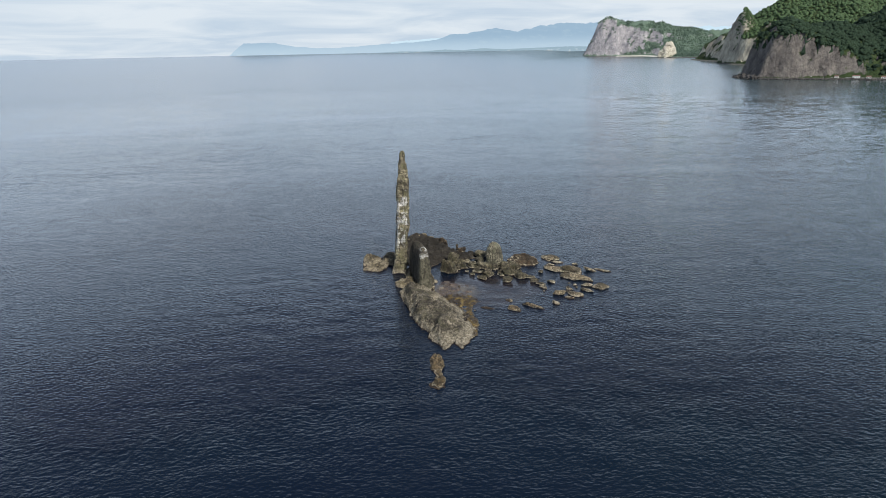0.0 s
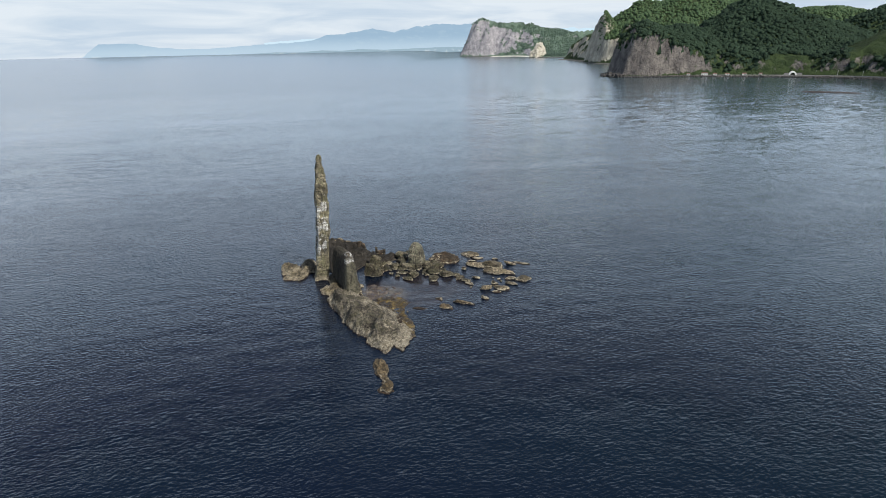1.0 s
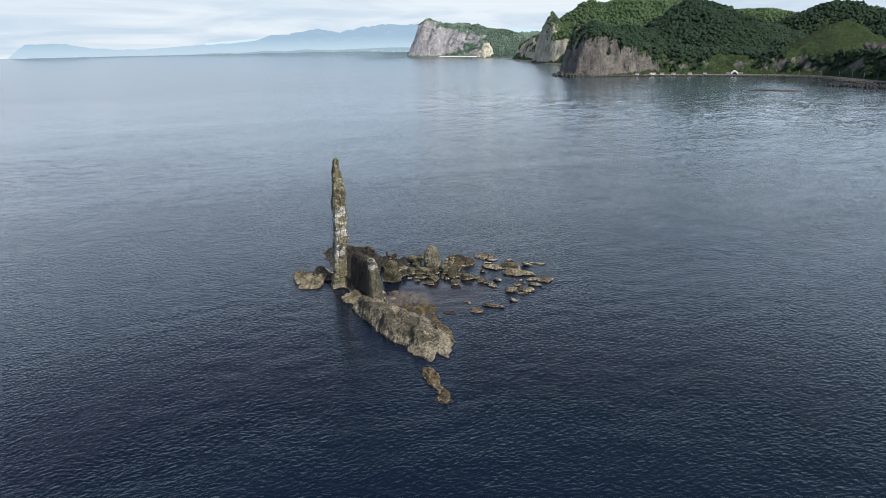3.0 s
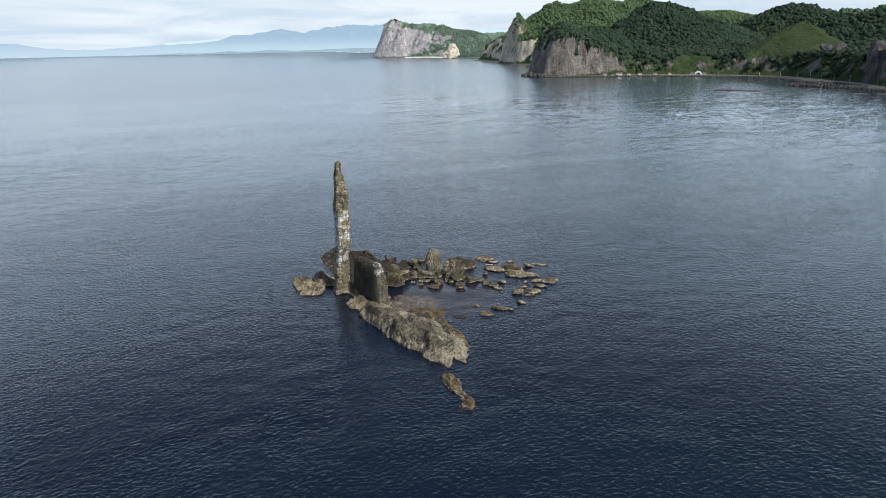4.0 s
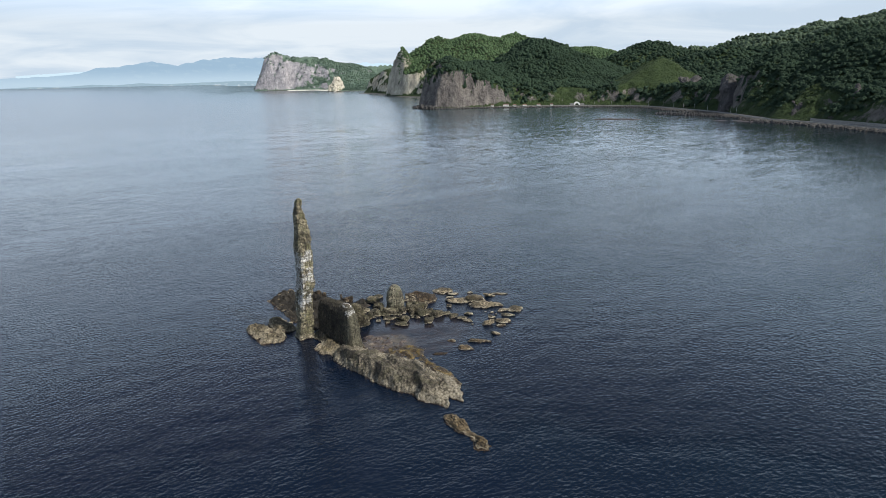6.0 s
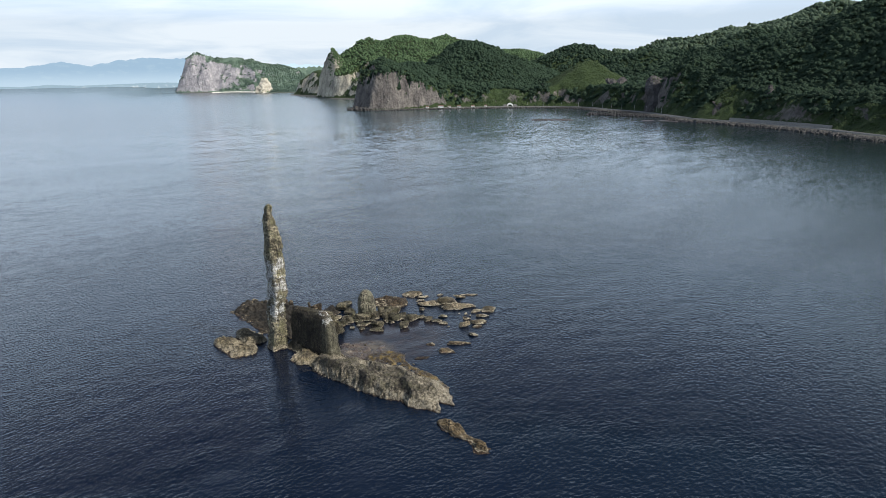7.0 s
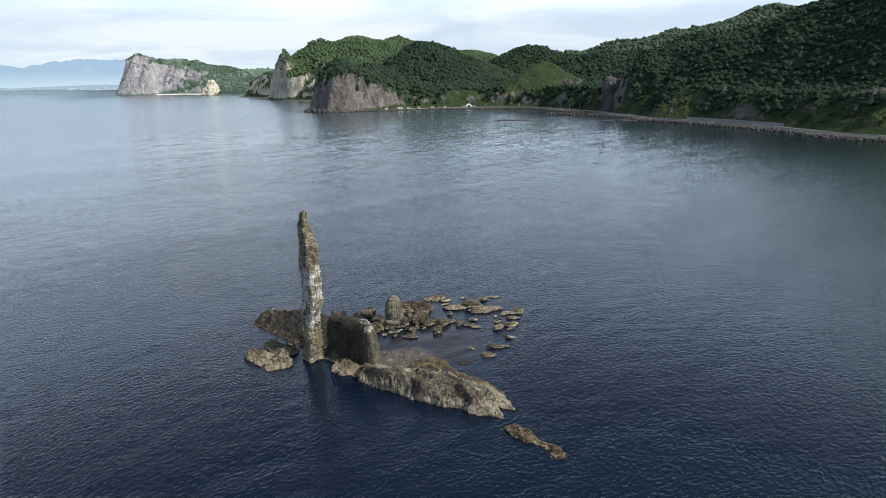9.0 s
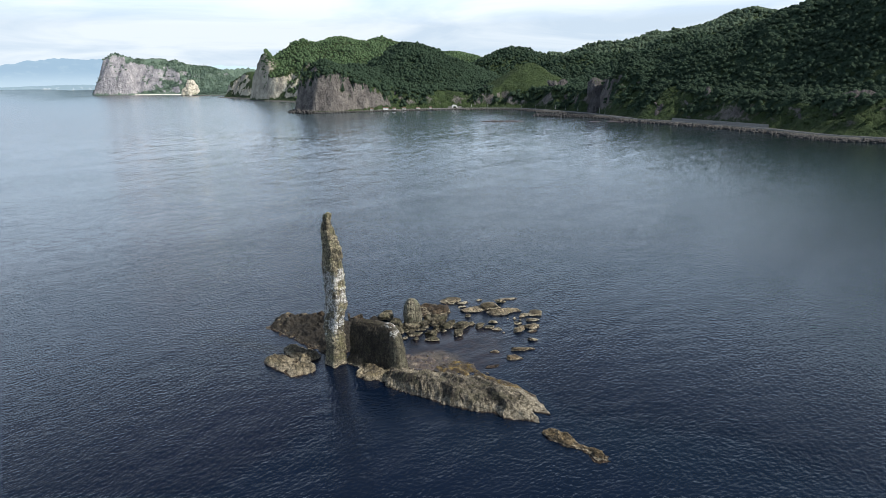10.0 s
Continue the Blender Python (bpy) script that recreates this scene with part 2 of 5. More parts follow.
    normal = n.bump(layers, 0.12 + 0.85 * bedding, 0.5, normal)
    normal = n.bump(n.noise(7.0, 4, 0.6), 0.5, 0.06, normal)
    return n.finish(base, rough, normal, Specular_IOR_Level=0.3)


def sea_water():
    n = Nodes("sea_water")
    x, y, _ = n.axes()
    # calm slicks drawn out by the wind, and ruffled water between them
    slick = n.noise(0.004, 5, 0.6, n.scaled(0.55, 1.6, 1.0, 0.12), 0.8)
    ruffled = n.range(slick, 0.36, 0.60, 0.7, 1.0)
    # shelter behind the reef
    dx, dy = n.math("MULTIPLY", n.math("SUBTRACT", x, 12.0), 1 / 22.0), n.math("MULTIPLY", n.math("SUBTRACT", y, 177.0), 1 / 14.0)
    lagoon = n.range(n.math("ADD", n.math("ADD", n.math("MULTIPLY", dx, dx), n.math("MULTIPLY", dy, dy)), n.math("MULTIPLY", n.noise(0.09, 4), 1.2)), 2.0, 0.9)
    bent = n.add("ShaderNodeVectorMath")
    bent.operation = "ADD"
    drift = n.add("ShaderNodeTexNoise", Scale=0.05, Detail=2.0)
    n.link(n.pos, drift.inputs["Vector"])
    n.link(n.pos, bent.inputs[0])
    swing = n.add("ShaderNodeVectorMath")
    swing.operation, swing.inputs[1].default_value = "MULTIPLY", (3.0, 5.0, 0.0)
    n.link(drift.outputs["Color"], swing.inputs[0])
    n.link(swing.outputs[0], bent.inputs[1])
    way = bent.outputs[0]
    # wind ripples with sharp crests, from three directions
    one = n.cells(1.15, n.scaled(0.62, 1.0, 1.0, radians(10), way), "SMOOTH_F1")
    two = n.noise(1.6, 2, 0.45, n.scaled(0.62, 1.0, 1.0, radians(-14), way), 0.25)
    chop = n.noise(0.34, 2, 0.45, n.scaled(0.6, 1.0, 1.0, radians(-4), way), 0.2)
    fine = n.noise(2.6, 2, 0.5, n.scaled(0.55, 1.0, 1.0, radians(14), way))
    away = n.math("SQRT", n.math("ADD", n.math("MULTIPLY", x, x), n.math("MULTIPLY", n.math("SUBTRACT", y, 150.0), n.math("SUBTRACT", y, 150.0))))
    power = n.math("MULTIPLY", ruffled, n.math("SUBTRACT", 1.0, n.math("MULTIPLY", lagoon, 0.75)))
    # winding lines of smooth water on the open side
    thread = n.math("ABSOLUTE", n.math("SUBTRACT", n.noise(0.0032, 4, 0.55, n.scaled(0.8, 1.5, 1.0, 0.5), 1.6), 0.5))
    thread = n.math("MULTIPLY", n.range(thread, 0.035, 0.008), n.range(n.math("ADD", x, n.math("MULTIPLY", y, 0.10)), 90.0, -60.0))
    thread = n.math("MULTIPLY", thread, n.range(n.noise(0.011, 4, 0.6), 0.42, 0.58))
    ruffled = n.math("MULTIPLY", ruffled, n.math("SUBTRACT", 1.0, n.math("MULTIPLY", thread, 0.7)))
    power = n.math("MULTIPLY", power, n.range(away, 150.0, 900.0, 1.0, 0.3))
    normal = n.bump(chop, power, 0.06)
    normal = n.bump(one, power, 0.12, normal)
    normal = n.bump(two, power, 0.17, normal)
    normal = n.bump(fine, power, 0.05, normal)
    deep = n.ramp(n.noise(0.012, 3), (0.35, (0.0019, 0.0050, 0.0142)), (0.65, (0.0019, 0.0062, 0.0145)))
    deep = n.mix(n.range(n.math("ADD", x, n.math("MULTIPLY", n.noise(0.01, 3), 60.0)), 10.0, 240.0), deep, (0.0026, 0.0092, 0.0132))
    # far water made paler in the colour, for sky reflection it lacks
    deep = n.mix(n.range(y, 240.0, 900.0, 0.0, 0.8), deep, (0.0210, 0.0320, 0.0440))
    # sky reflection put into the bay's paler colour, left out below the steep shore
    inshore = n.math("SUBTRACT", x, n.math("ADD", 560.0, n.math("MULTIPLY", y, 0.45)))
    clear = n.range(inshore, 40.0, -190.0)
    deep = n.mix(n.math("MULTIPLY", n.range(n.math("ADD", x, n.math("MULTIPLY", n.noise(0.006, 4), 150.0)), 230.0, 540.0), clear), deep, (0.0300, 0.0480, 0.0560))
    shoal = n.ramp(n.noise(0.35, 6, 0.65), (0.35, (0.012, 0.012, 0.016)), (0.62, (0.055, 0.036, 0.026)))
    # flat rock close below the surface round the reef
    ex, ey = n.math("MULTIPLY", n.math("SUBTRACT", x, 3.5), 1 / 8.0), n.math("MULTIPLY", n.math("SUBTRACT", y, 176.5), 1 / 8.0)
    shallow = n.range(n.math("ADD", n.math("ADD", n.math("MULTIPLY", ex, ex), n.math("MULTIPLY", ey, ey)), n.math("MULTIPLY", n.noise(0.25, 5), 1.1)), 2.1, 0.9)
    colour = n.mix(n.math("MULTIPLY", lagoon, 0.35), deep, shoal)
    colour = n.mix(n.math("MULTIPLY", shallow, 0.9), colour, n.ramp(n.noise(0.5, 6, 0.7), (0.3, (0.026, 0.020, 0.013)), (0.55, (0.075, 0.058, 0.038)), (0.72, (0.15, 0.125, 0.088))))
    # farther off the ripples are too small to tell apart and only roughen the surface
    rough = n.math("MULTIPLY", n.math("ADD", n.range(away, 60.0, 480.0, 0.08, 0.13), n.range(away, 550.0, 1200.0, 0.0, 0.15)), n.math("MULTIPLY", n.math("ADD", 0.6, n.math("MULTIPLY", power, 0.4)), n.range(clear, 0.0, 0.8, 0.65, 1.0)))
    tilt = n.add("ShaderNodeTexNoise", Scale=0.5, Detail=2.0)
    n.link(n.scaled(0.5, 1.0, 1.0), tilt.inputs["Vector"])
    centred = n.add("ShaderNodeVectorMath")
    centred.operation, centred.inputs[1].default_value = "SUBTRACT", (0.5, 0.5, 0.5)
    n.link(tilt.outputs["Color"], centred.inputs[0])
    slopes = n.add("ShaderNodeVectorMath")
    slopes.operation, slopes.inputs[1].default_value = "MULTIPLY", (0.26, 0.42, 0.0)
    n.link(centred.outputs[0], slopes.inputs[0])
    sized = n.add("ShaderNodeVectorMath")
    sized.operation = "SCALE"
    n.link(slopes.outputs[0], sized.inputs[0])
    n.link(n.math("MULTIPLY", n.range(away, 50.0, 350.0), ruffled), sized.inputs["Scale"])
    total = n.add("ShaderNodeVectorMath")
    total.operation = "ADD"
    n.link(normal, total.inputs[0])
    n.link(sized.outputs[0], total.inputs[1])
    # gusts: broader patches of ruffled water, told apart farther off
    gust = n.add("ShaderNodeTexNoise", Scale=0.20, Detail=3.0)
    n.link(n.scaled(0.32, 1.0, 1.0, radians(8)), gust.inputs["Vector"])
    even = n.add("ShaderNodeVectorMath")
    even.operation, even.inputs[1].default_value = "SUBTRACT", (0.5, 0.5, 0.5)
    # and long low swells that cross the bay
    swell, joined = n.add("ShaderNodeTexNoise", Scale=0.065, Detail=3.0), n.add("ShaderNodeMix")
    n.link(n.scaled(0.22, 1.0, 1.0, radians(-9), way), swell.inputs["Vector"])
    joined.data_type, joined.inputs[0].default_value = "RGBA", 0.36
    n.link(gust.outputs["Color"], joined.inputs[6])
    n.link(swell.outputs["Color"], joined.inputs[7])
    n.link(joined.outputs[2], even.inputs[0])
    lean = n.add("ShaderNodeVectorMath")
    lean.operation, lean.inputs[1].default_value = "MULTIPLY", (0.17, 0.46, 0.0)
    n.link(even.outputs[0], lean.inputs[0])
    strong = n.add("ShaderNodeVectorMath")
    strong.operation = "SCALE"
    n.link(lean.outputs[0], strong.inputs[0])
    n.link(n.math("MULTIPLY", n.math("MULTIPLY", n.range(away, 70.0, 500.0, 0.15, 1.0), n.range(away, 650.0, 1150.0, 1.0, 0.4)), ruffled), strong.inputs["Scale"])
    broad = n.add("ShaderNodeVectorMath")
    broad.operation = "ADD"
    n.link(total.outputs[0], broad.inputs[0])
    n.link(strong.outputs[0], broad.inputs[1])
    total = broad
    level = n.add("ShaderNodeVectorMath")
    level.operation = "NORMALIZE"
    n.link(total.outputs[0], level.inputs[0])
    normal = level.outputs[0]
    # IOR raised with distance, added to strengthen the far sea's sky reflection
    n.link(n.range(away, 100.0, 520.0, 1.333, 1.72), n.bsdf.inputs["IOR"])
    return n.finish(colour, rough, normal)


def wood_canopy(name, low, high):
    """Leaves of a summer wood: greens that change from tree to tree and from stand to stand, thin enough to let some light through."""
    n = Nodes(name)
    tree = n.noise(0.13, 3, 0.6)
    base = n.ramp(tree, (0.32, low), (0.68, high))
    base = n.mix(0.35, base, n.ramp(n.geo.outputs["Random Per Island"], (0.0, low), (1.0, tuple(1.2 * v for v in high))))
    stand = n.noise(0.018, 4, 0.6)
    base = n.mix(n.range(stand, 0.35, 0.65), n.mix(0.45, base, low), n.mix(0.4, base, tuple(1.35 * v for v in high)))
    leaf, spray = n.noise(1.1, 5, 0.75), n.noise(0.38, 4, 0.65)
    # shade in the gaps between leaves put into the colour, where the bump dips
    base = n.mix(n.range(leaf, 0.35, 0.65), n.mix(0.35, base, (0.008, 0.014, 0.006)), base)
    normal = n.bump(spray, 1.0, 1.6)
    normal = n.bump(leaf, 1.0, 1.0, normal)
    n.finish(base, 0.85, normal, Specular_IOR_Level=0.15)
    thin, blend = n.add("ShaderNodeBsdfTranslucent"), n.add("ShaderNodeMixShader")
    n.link(n.mix(1.0, base, (1.25, 1.3, 0.8), "MULTIPLY"), thin.inputs["Color"])
    n.link(normal, thin.inputs["Normal"])
    blend.inputs[0].default_value = 0.38
    n.link(n.bsdf.outputs[0], blend.inputs[1])
    n.link(thin.outputs[0], blend.inputs[2])
    n.link(blend.outputs[0], n.out.inputs[0])
    return n.mat


def hill_ground(name, rock_dark, rock_light, grass, grass_light, steep=(0.62, 0.50), pale=False, patches=0.5):
    """Scrub and grass on the slopes, bare rock where they are steep."""
    n = Nodes(name)
    up = n.axes(n.geo.outputs["Normal"])[2]
    z = n.axes()[2]
    wide, fine = n.noise(0.012, 6, 0.6), n.noise(0.12, 7, 0.65)
    rock = n.ramp(n.noise(0.035, 8, 0.68, n.scaled(1, 1, 0.75)), (0.32, rock_dark), (0.68, rock_light))
    if pale:
        rock = n.mix(n.range(n.axes()[1], 1750.0, 2050.0), rock, n.ramp(n.noise(0.03, 7, 0.65, n.scaled(1, 1, 0.45)), (0.32, (0.22, 0.195, 0.165)), (0.66, (0.58, 0.53, 0.41))))
    rock = n.mix(n.range(n.cells(0.06, n.scaled(1.0, 1.0, 0.6), "DISTANCE_TO_EDGE"), 0.10, 0.0, 0, 0.35), rock, n.mix(0.6, rock, (0.03, 0.028, 0.026)))
    green = n.ramp(n.noise(0.05, 6, 0.65), (0.3, grass), (0.7, grass_light))
    edge = n.math("ADD", up, n.math("MULTIPLY", n.math("SUBTRACT", fine, 0.5), 0.45))
    edge = n.math("ADD", edge, n.math("MULTIPLY", n.math("SUBTRACT", n.noise(0.021, 4, 0.6), 0.5), patches))
    colour = n.mix(n.range(edge, steep[0], steep[1]), green, rock)
    # stony shore
    shore = n.range(n.math("ADD", z, n.math("MULTIPLY", fine, 2.0)), 5.2, 4.0)
    colour = n.mix(shore, colour, n.ramp(n.noise(0.6, 6, 0.7), (0.3, (0.03, 0.03, 0.028)), (0.7, (0.16, 0.15, 0.135))))
    normal = n.bump(fine, 1.0, 4.0)
    normal = n.bump(n.noise(0.075, 6, 0.65), 1.0, 7.0, normal)
    normal = n.bump(n.noise(0.03, 7, 0.62, n.scaled(1, 1, 0.75)), 1.0, 12.0, normal)
    return n.finish(colour, 0.95, normal, Specular_IOR_Level=0.2)


def plain(name, dark, light, scale, rough=0.8, depth=0.02):
    n = Nodes(name)
    grain = n.noise(scale, 6, 0.65)
    return n.finish(n.ramp(grain, (0.3, dark), (0.7, light)), rough, n.bump(grain, 0.6, depth))


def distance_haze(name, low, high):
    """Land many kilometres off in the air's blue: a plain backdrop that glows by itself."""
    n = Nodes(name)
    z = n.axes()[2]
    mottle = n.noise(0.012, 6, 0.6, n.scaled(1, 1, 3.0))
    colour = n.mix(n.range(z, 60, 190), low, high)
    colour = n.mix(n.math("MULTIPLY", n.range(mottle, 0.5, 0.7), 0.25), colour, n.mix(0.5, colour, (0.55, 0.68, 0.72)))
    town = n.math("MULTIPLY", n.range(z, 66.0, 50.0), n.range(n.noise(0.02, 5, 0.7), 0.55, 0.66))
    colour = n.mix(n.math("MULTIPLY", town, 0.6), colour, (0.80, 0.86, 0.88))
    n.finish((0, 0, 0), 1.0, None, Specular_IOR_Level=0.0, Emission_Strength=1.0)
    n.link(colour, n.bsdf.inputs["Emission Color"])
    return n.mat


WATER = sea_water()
PILLAR = sea_rock("pillar_rock", (0.050, 0.049, 0.040), (0.180, 0.177, 0.145), (0.100, 0.101, 0.062), 1.0, (7.5, 29.0), 0.5, 2.0)
SLAB = sea_rock("slab_rock", (0.019, 0.017, 0.015), (0.078, 0.070, 0.058), (0.046, 0.043, 0.028), 0.95, (9.0, 24.0), 0.0, 0.6, 183.5)
LEDGE = sea_rock("ledge_rock", (0.034, 0.032, 0.030), (0.150, 0.142, 0.128), (0.066, 0.064, 0.044), 0.0, (0, 1), 0.2, 2.3, None, (0.34, 0.305, 0.235))
SHELF = sea_rock("shelf_rock", (0.0065, 0.0063, 0.0062), (0.026, 0.025, 0.0238), (0.013, 0.011, 0.0088), 0.0, (0, 1), 0.2, 0.25)
LOW = sea_rock("low_rock", (0.050, 0.045, 0.036), (0.19, 0.17, 0.13), (0.085, 0.075, 0.047), 0.0, (0, 1), 0.2, 1.4, None, (0.36, 0.31, 0.22))
FLAT = sea_rock("flat_rock", (0.050, 0.045, 0.037), (0.19, 0.170, 0.135), (0.095, 0.083, 0.055), 0.0, (0, 1), 0.4, 0.75)
BOULDER = sea_rock("boulder_rock", (0.028, 0.027, 0.023), (0.098, 0.094, 0.076), (0.056, 0.056, 0.034), 0.35, (5.5, 12.0), 0.1, 0.75)
DOME = sea_rock("dome_rock", (0.066, 0.067, 0.060), (0.172, 0.174, 0.152), (0.098, 0.103, 0.078), 0.75, (9.5, 14.0), 0.0, 0.9)
AWASH = plain("awash_reef", (0.018, 0.013, 0.011), (0.058, 0.042, 0.036), 0.3, 0.6, 0.3)
REEF = sea_rock("reef_rock", (0.036, 0.029, 0.021), (0.125, 0.103, 0.072), (0.075, 0.056, 0.030), 0.0, (0, 1), 0.4, 0.4)
HUMP = sea_rock("hump_rock", (0.020, 0.017, 0.014), (0.070, 0.058, 0.046), (0.044, 0.028, 0.016), 0.0, (0, 1), 0.3, 0.5)


def kelp_mat(name, *stops):
    """Wet weed in patches over rock, with bared stone between."""
    n = Nodes(name)
    patch, blade = n.noise(0.42, 5, 0.6, None, 0.7), n.noise(3.2, 6, 0.7)
    colour = n.ramp(n.math("ADD", n.math("MULTIPLY", patch, 0.65), n.math("MULTIPLY", blade, 0.35)), *stops)
    return n.finish(colour, n.range(patch, 0.4, 0.6, 0.3, 0.75), n.bump(blade, 0.9, 0.3))


WEED = kelp_mat("kelp", (0.38, (0.012, 0.007, 0.004)), (0.50, (0.036, 0.023, 0.008)), (0.57, (0.125, 0.085, 0.020)), (0.68, (0.28, 0.21, 0.11)))
MUD = kelp_mat("weedy_flat", (0.36, (0.022, 0.016, 0.015)), (0.49, (0.060, 0.044, 0.036)), (0.58, (0.12, 0.094, 0.072)), (0.68, (0.26, 0.22, 0.17)))
NEAR_HILL = hill_ground("near_hill", (0.062, 0.057, 0.056), (0.21, 0.19, 0.172), (0.020, 0.036, 0.013), (0.042, 0.062, 0.022), pale=True)
# cape rock and grass bluer and paler: air haze put into the colour
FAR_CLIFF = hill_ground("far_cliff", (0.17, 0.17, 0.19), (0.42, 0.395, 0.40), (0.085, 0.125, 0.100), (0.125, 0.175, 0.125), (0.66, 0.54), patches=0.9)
PALE_CLIFF = hill_ground("pale_cliff", (0.34, 0.31, 0.25), (0.58, 0.54, 0.45), (0.06, 0.10, 0.045), (0.10, 0.14, 0.06), (0.86, 0.78))
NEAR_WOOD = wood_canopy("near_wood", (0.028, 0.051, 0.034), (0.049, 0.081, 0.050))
# ridge green paler than the near wood, haze painted in
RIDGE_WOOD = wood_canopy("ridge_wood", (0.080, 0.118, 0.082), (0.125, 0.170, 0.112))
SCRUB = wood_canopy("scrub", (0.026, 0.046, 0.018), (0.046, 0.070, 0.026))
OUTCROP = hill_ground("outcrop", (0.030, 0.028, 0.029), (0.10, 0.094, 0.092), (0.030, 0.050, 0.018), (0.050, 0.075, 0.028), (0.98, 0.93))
# far and cape greens lightened in the colour for haze and sun
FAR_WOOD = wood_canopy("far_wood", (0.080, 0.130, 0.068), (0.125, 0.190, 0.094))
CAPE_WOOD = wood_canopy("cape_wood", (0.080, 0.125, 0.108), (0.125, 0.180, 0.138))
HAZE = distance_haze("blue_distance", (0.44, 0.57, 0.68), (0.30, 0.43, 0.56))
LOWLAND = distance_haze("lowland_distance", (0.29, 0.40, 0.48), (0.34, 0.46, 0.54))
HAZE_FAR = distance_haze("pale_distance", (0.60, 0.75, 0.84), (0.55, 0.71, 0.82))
CONCRETE = plain("concrete", (0.12, 0.12, 0.115), (0.25, 0.245, 0.23), 0.8)
WHITEWASH = plain("whitewash", (0.60, 0.60, 0.58), (0.78, 0.78, 0.76), 1.2)
ROOFING = plain("roofing", (0.10, 0.06, 0.05), (0.17, 0.10, 0.08), 1.5)
DARK = plain("shade_inside", (0.015, 0.015, 0.016), (0.03, 0.03, 0.03), 1.0)
STEEL = plain("galvanised", (0.35, 0.35, 0.36), (0.5, 0.5, 0.5), 3.0, 0.5)


# ---- the sea: one sheet that rises to the dip of the horizon at its rim ----
def build_sea():
    radii, at, step = [0.001, 0.4], 0.4, 0.8
    while at < 5020:
        step = 0.8 if at < 125 else min(step * 1.035, 90)
        at = min(at + step, 5020)
        radii.append(at)
    r, ang = np.meshgrid(np.array(radii), np.linspace(0, 2 * math.pi, 640, endpoint=False), indexing="ij")
    gx, gy = 10 + r * np.cos(ang), 165 + r * np.sin(ang)
    rng = np.random.default_rng(4)
    z = np.zeros_like(gx)
    for _ in range(26):
        length = rng.uniform(4.0, 14.0)
        way = radians(90 + rng.normal(0, 24))
        k = 2 * math.pi / length
        z += 0.0010 * length ** 0.8 * np.sin(k * (gx * math.cos(way) + gy * math.sin(way)) + rng.uniform(0, 6.28))
    z *= np.clip(1.5 - r / 110.0, 0, 1)
    # the rise begins nearer where no land stands in the way
    bearing = np.degrees(np.arctan2(np.cos(ang), np.sin(ang)))
    start = 2400.0 + 2200.0 * np.clip((bearing - 4.0) / 8.0, 0, 1) ** 2 + 2200.0 * np.clip((-70 - bearing) / 20.0, 0, 1)
    start = np.minimum(start, 4600.0)
    z += 54.0 * np.clip((r - start) / (5020.0 - start), 0, 1) ** 1.6
    verts = np.stack([gx, gy, z], -1).reshape(-1, 3)
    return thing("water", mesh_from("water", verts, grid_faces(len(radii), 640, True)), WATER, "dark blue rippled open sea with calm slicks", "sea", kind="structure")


build_sea()


# ---- coast ----
SHORE = [(560, -420), (640, -120), (690, 60), (722, 190), (712, 246), (742, 298), (778, 342), (800, 386), (817, 432), (836, 486), (853, 542), (856, 598), (905, 640), (930, 700), (985, 762),
         (1015, 880), (1056, 945), (1070, 1005), (1040, 1078), (992, 1143), (886, 1230), (815, 1282), (745, 1306), (706, 1340), (705, 1430), (760, 1500), (900, 1600), (1050, 1850), (1100, 2150), (1120, 2360),
         (1128, 2470), (1150, 2540), (1212, 2600), (1240, 2720), (1258, 2900), (1275, 3110), (1350, 3190), (1600, 3250), (2600, 3300), (2600, -420)]
# peak x, y, height, radii, turn in degrees
HILLS = [(778, 1425, 136, 175, 220, 20), (900, 1450, 118, 230, 230, 0), (1145, 1470, 180, 300, 330, 0), (1300, 1560, 158, 350, 350, 0), (1745, 1575, 176, 330, 330, 0), (1860, 1470, 156, 330, 300, 0), (1990, 1330, 182, 280, 230, 0), (1245, 1100, 104, 190, 170, 20),
         (1550, 1150, 140, 300, 300, 0), (1480, 850, 150, 330, 300, 30), (1600, 650, 190, 420, 300, 30), (2050, 1150, 216, 520, 320, -30), (2250, 1240, 238, 420, 300, -30), (2200, 850, 284, 700, 380, -30), (2330, 900, 318, 500, 380, -30), (2300, 480, 350, 900, 420, -20)]
MORE_HILLS = [(1080, 640, 84, 200, 180, 60), (1062, 692, 108, 130, 110, 60), (1130, 540, 150, 250, 210, 60), (1180, 400, 205, 330, 260, 80), (1160, 180, 256, 400, 330, 90), (1100, -100, 280, 420, 380, 90),
              (1560, 2390, 262, 560, 520, 0), (1740, 2330, 262, 450, 450, 0), (1395, 2455, 246, 280, 320, 0), (1700, 2550, 265, 600, 500, 0), (1390, 2950, 128, 190, 300, 0), (2150, 2330, 214, 500, 500, 0)]


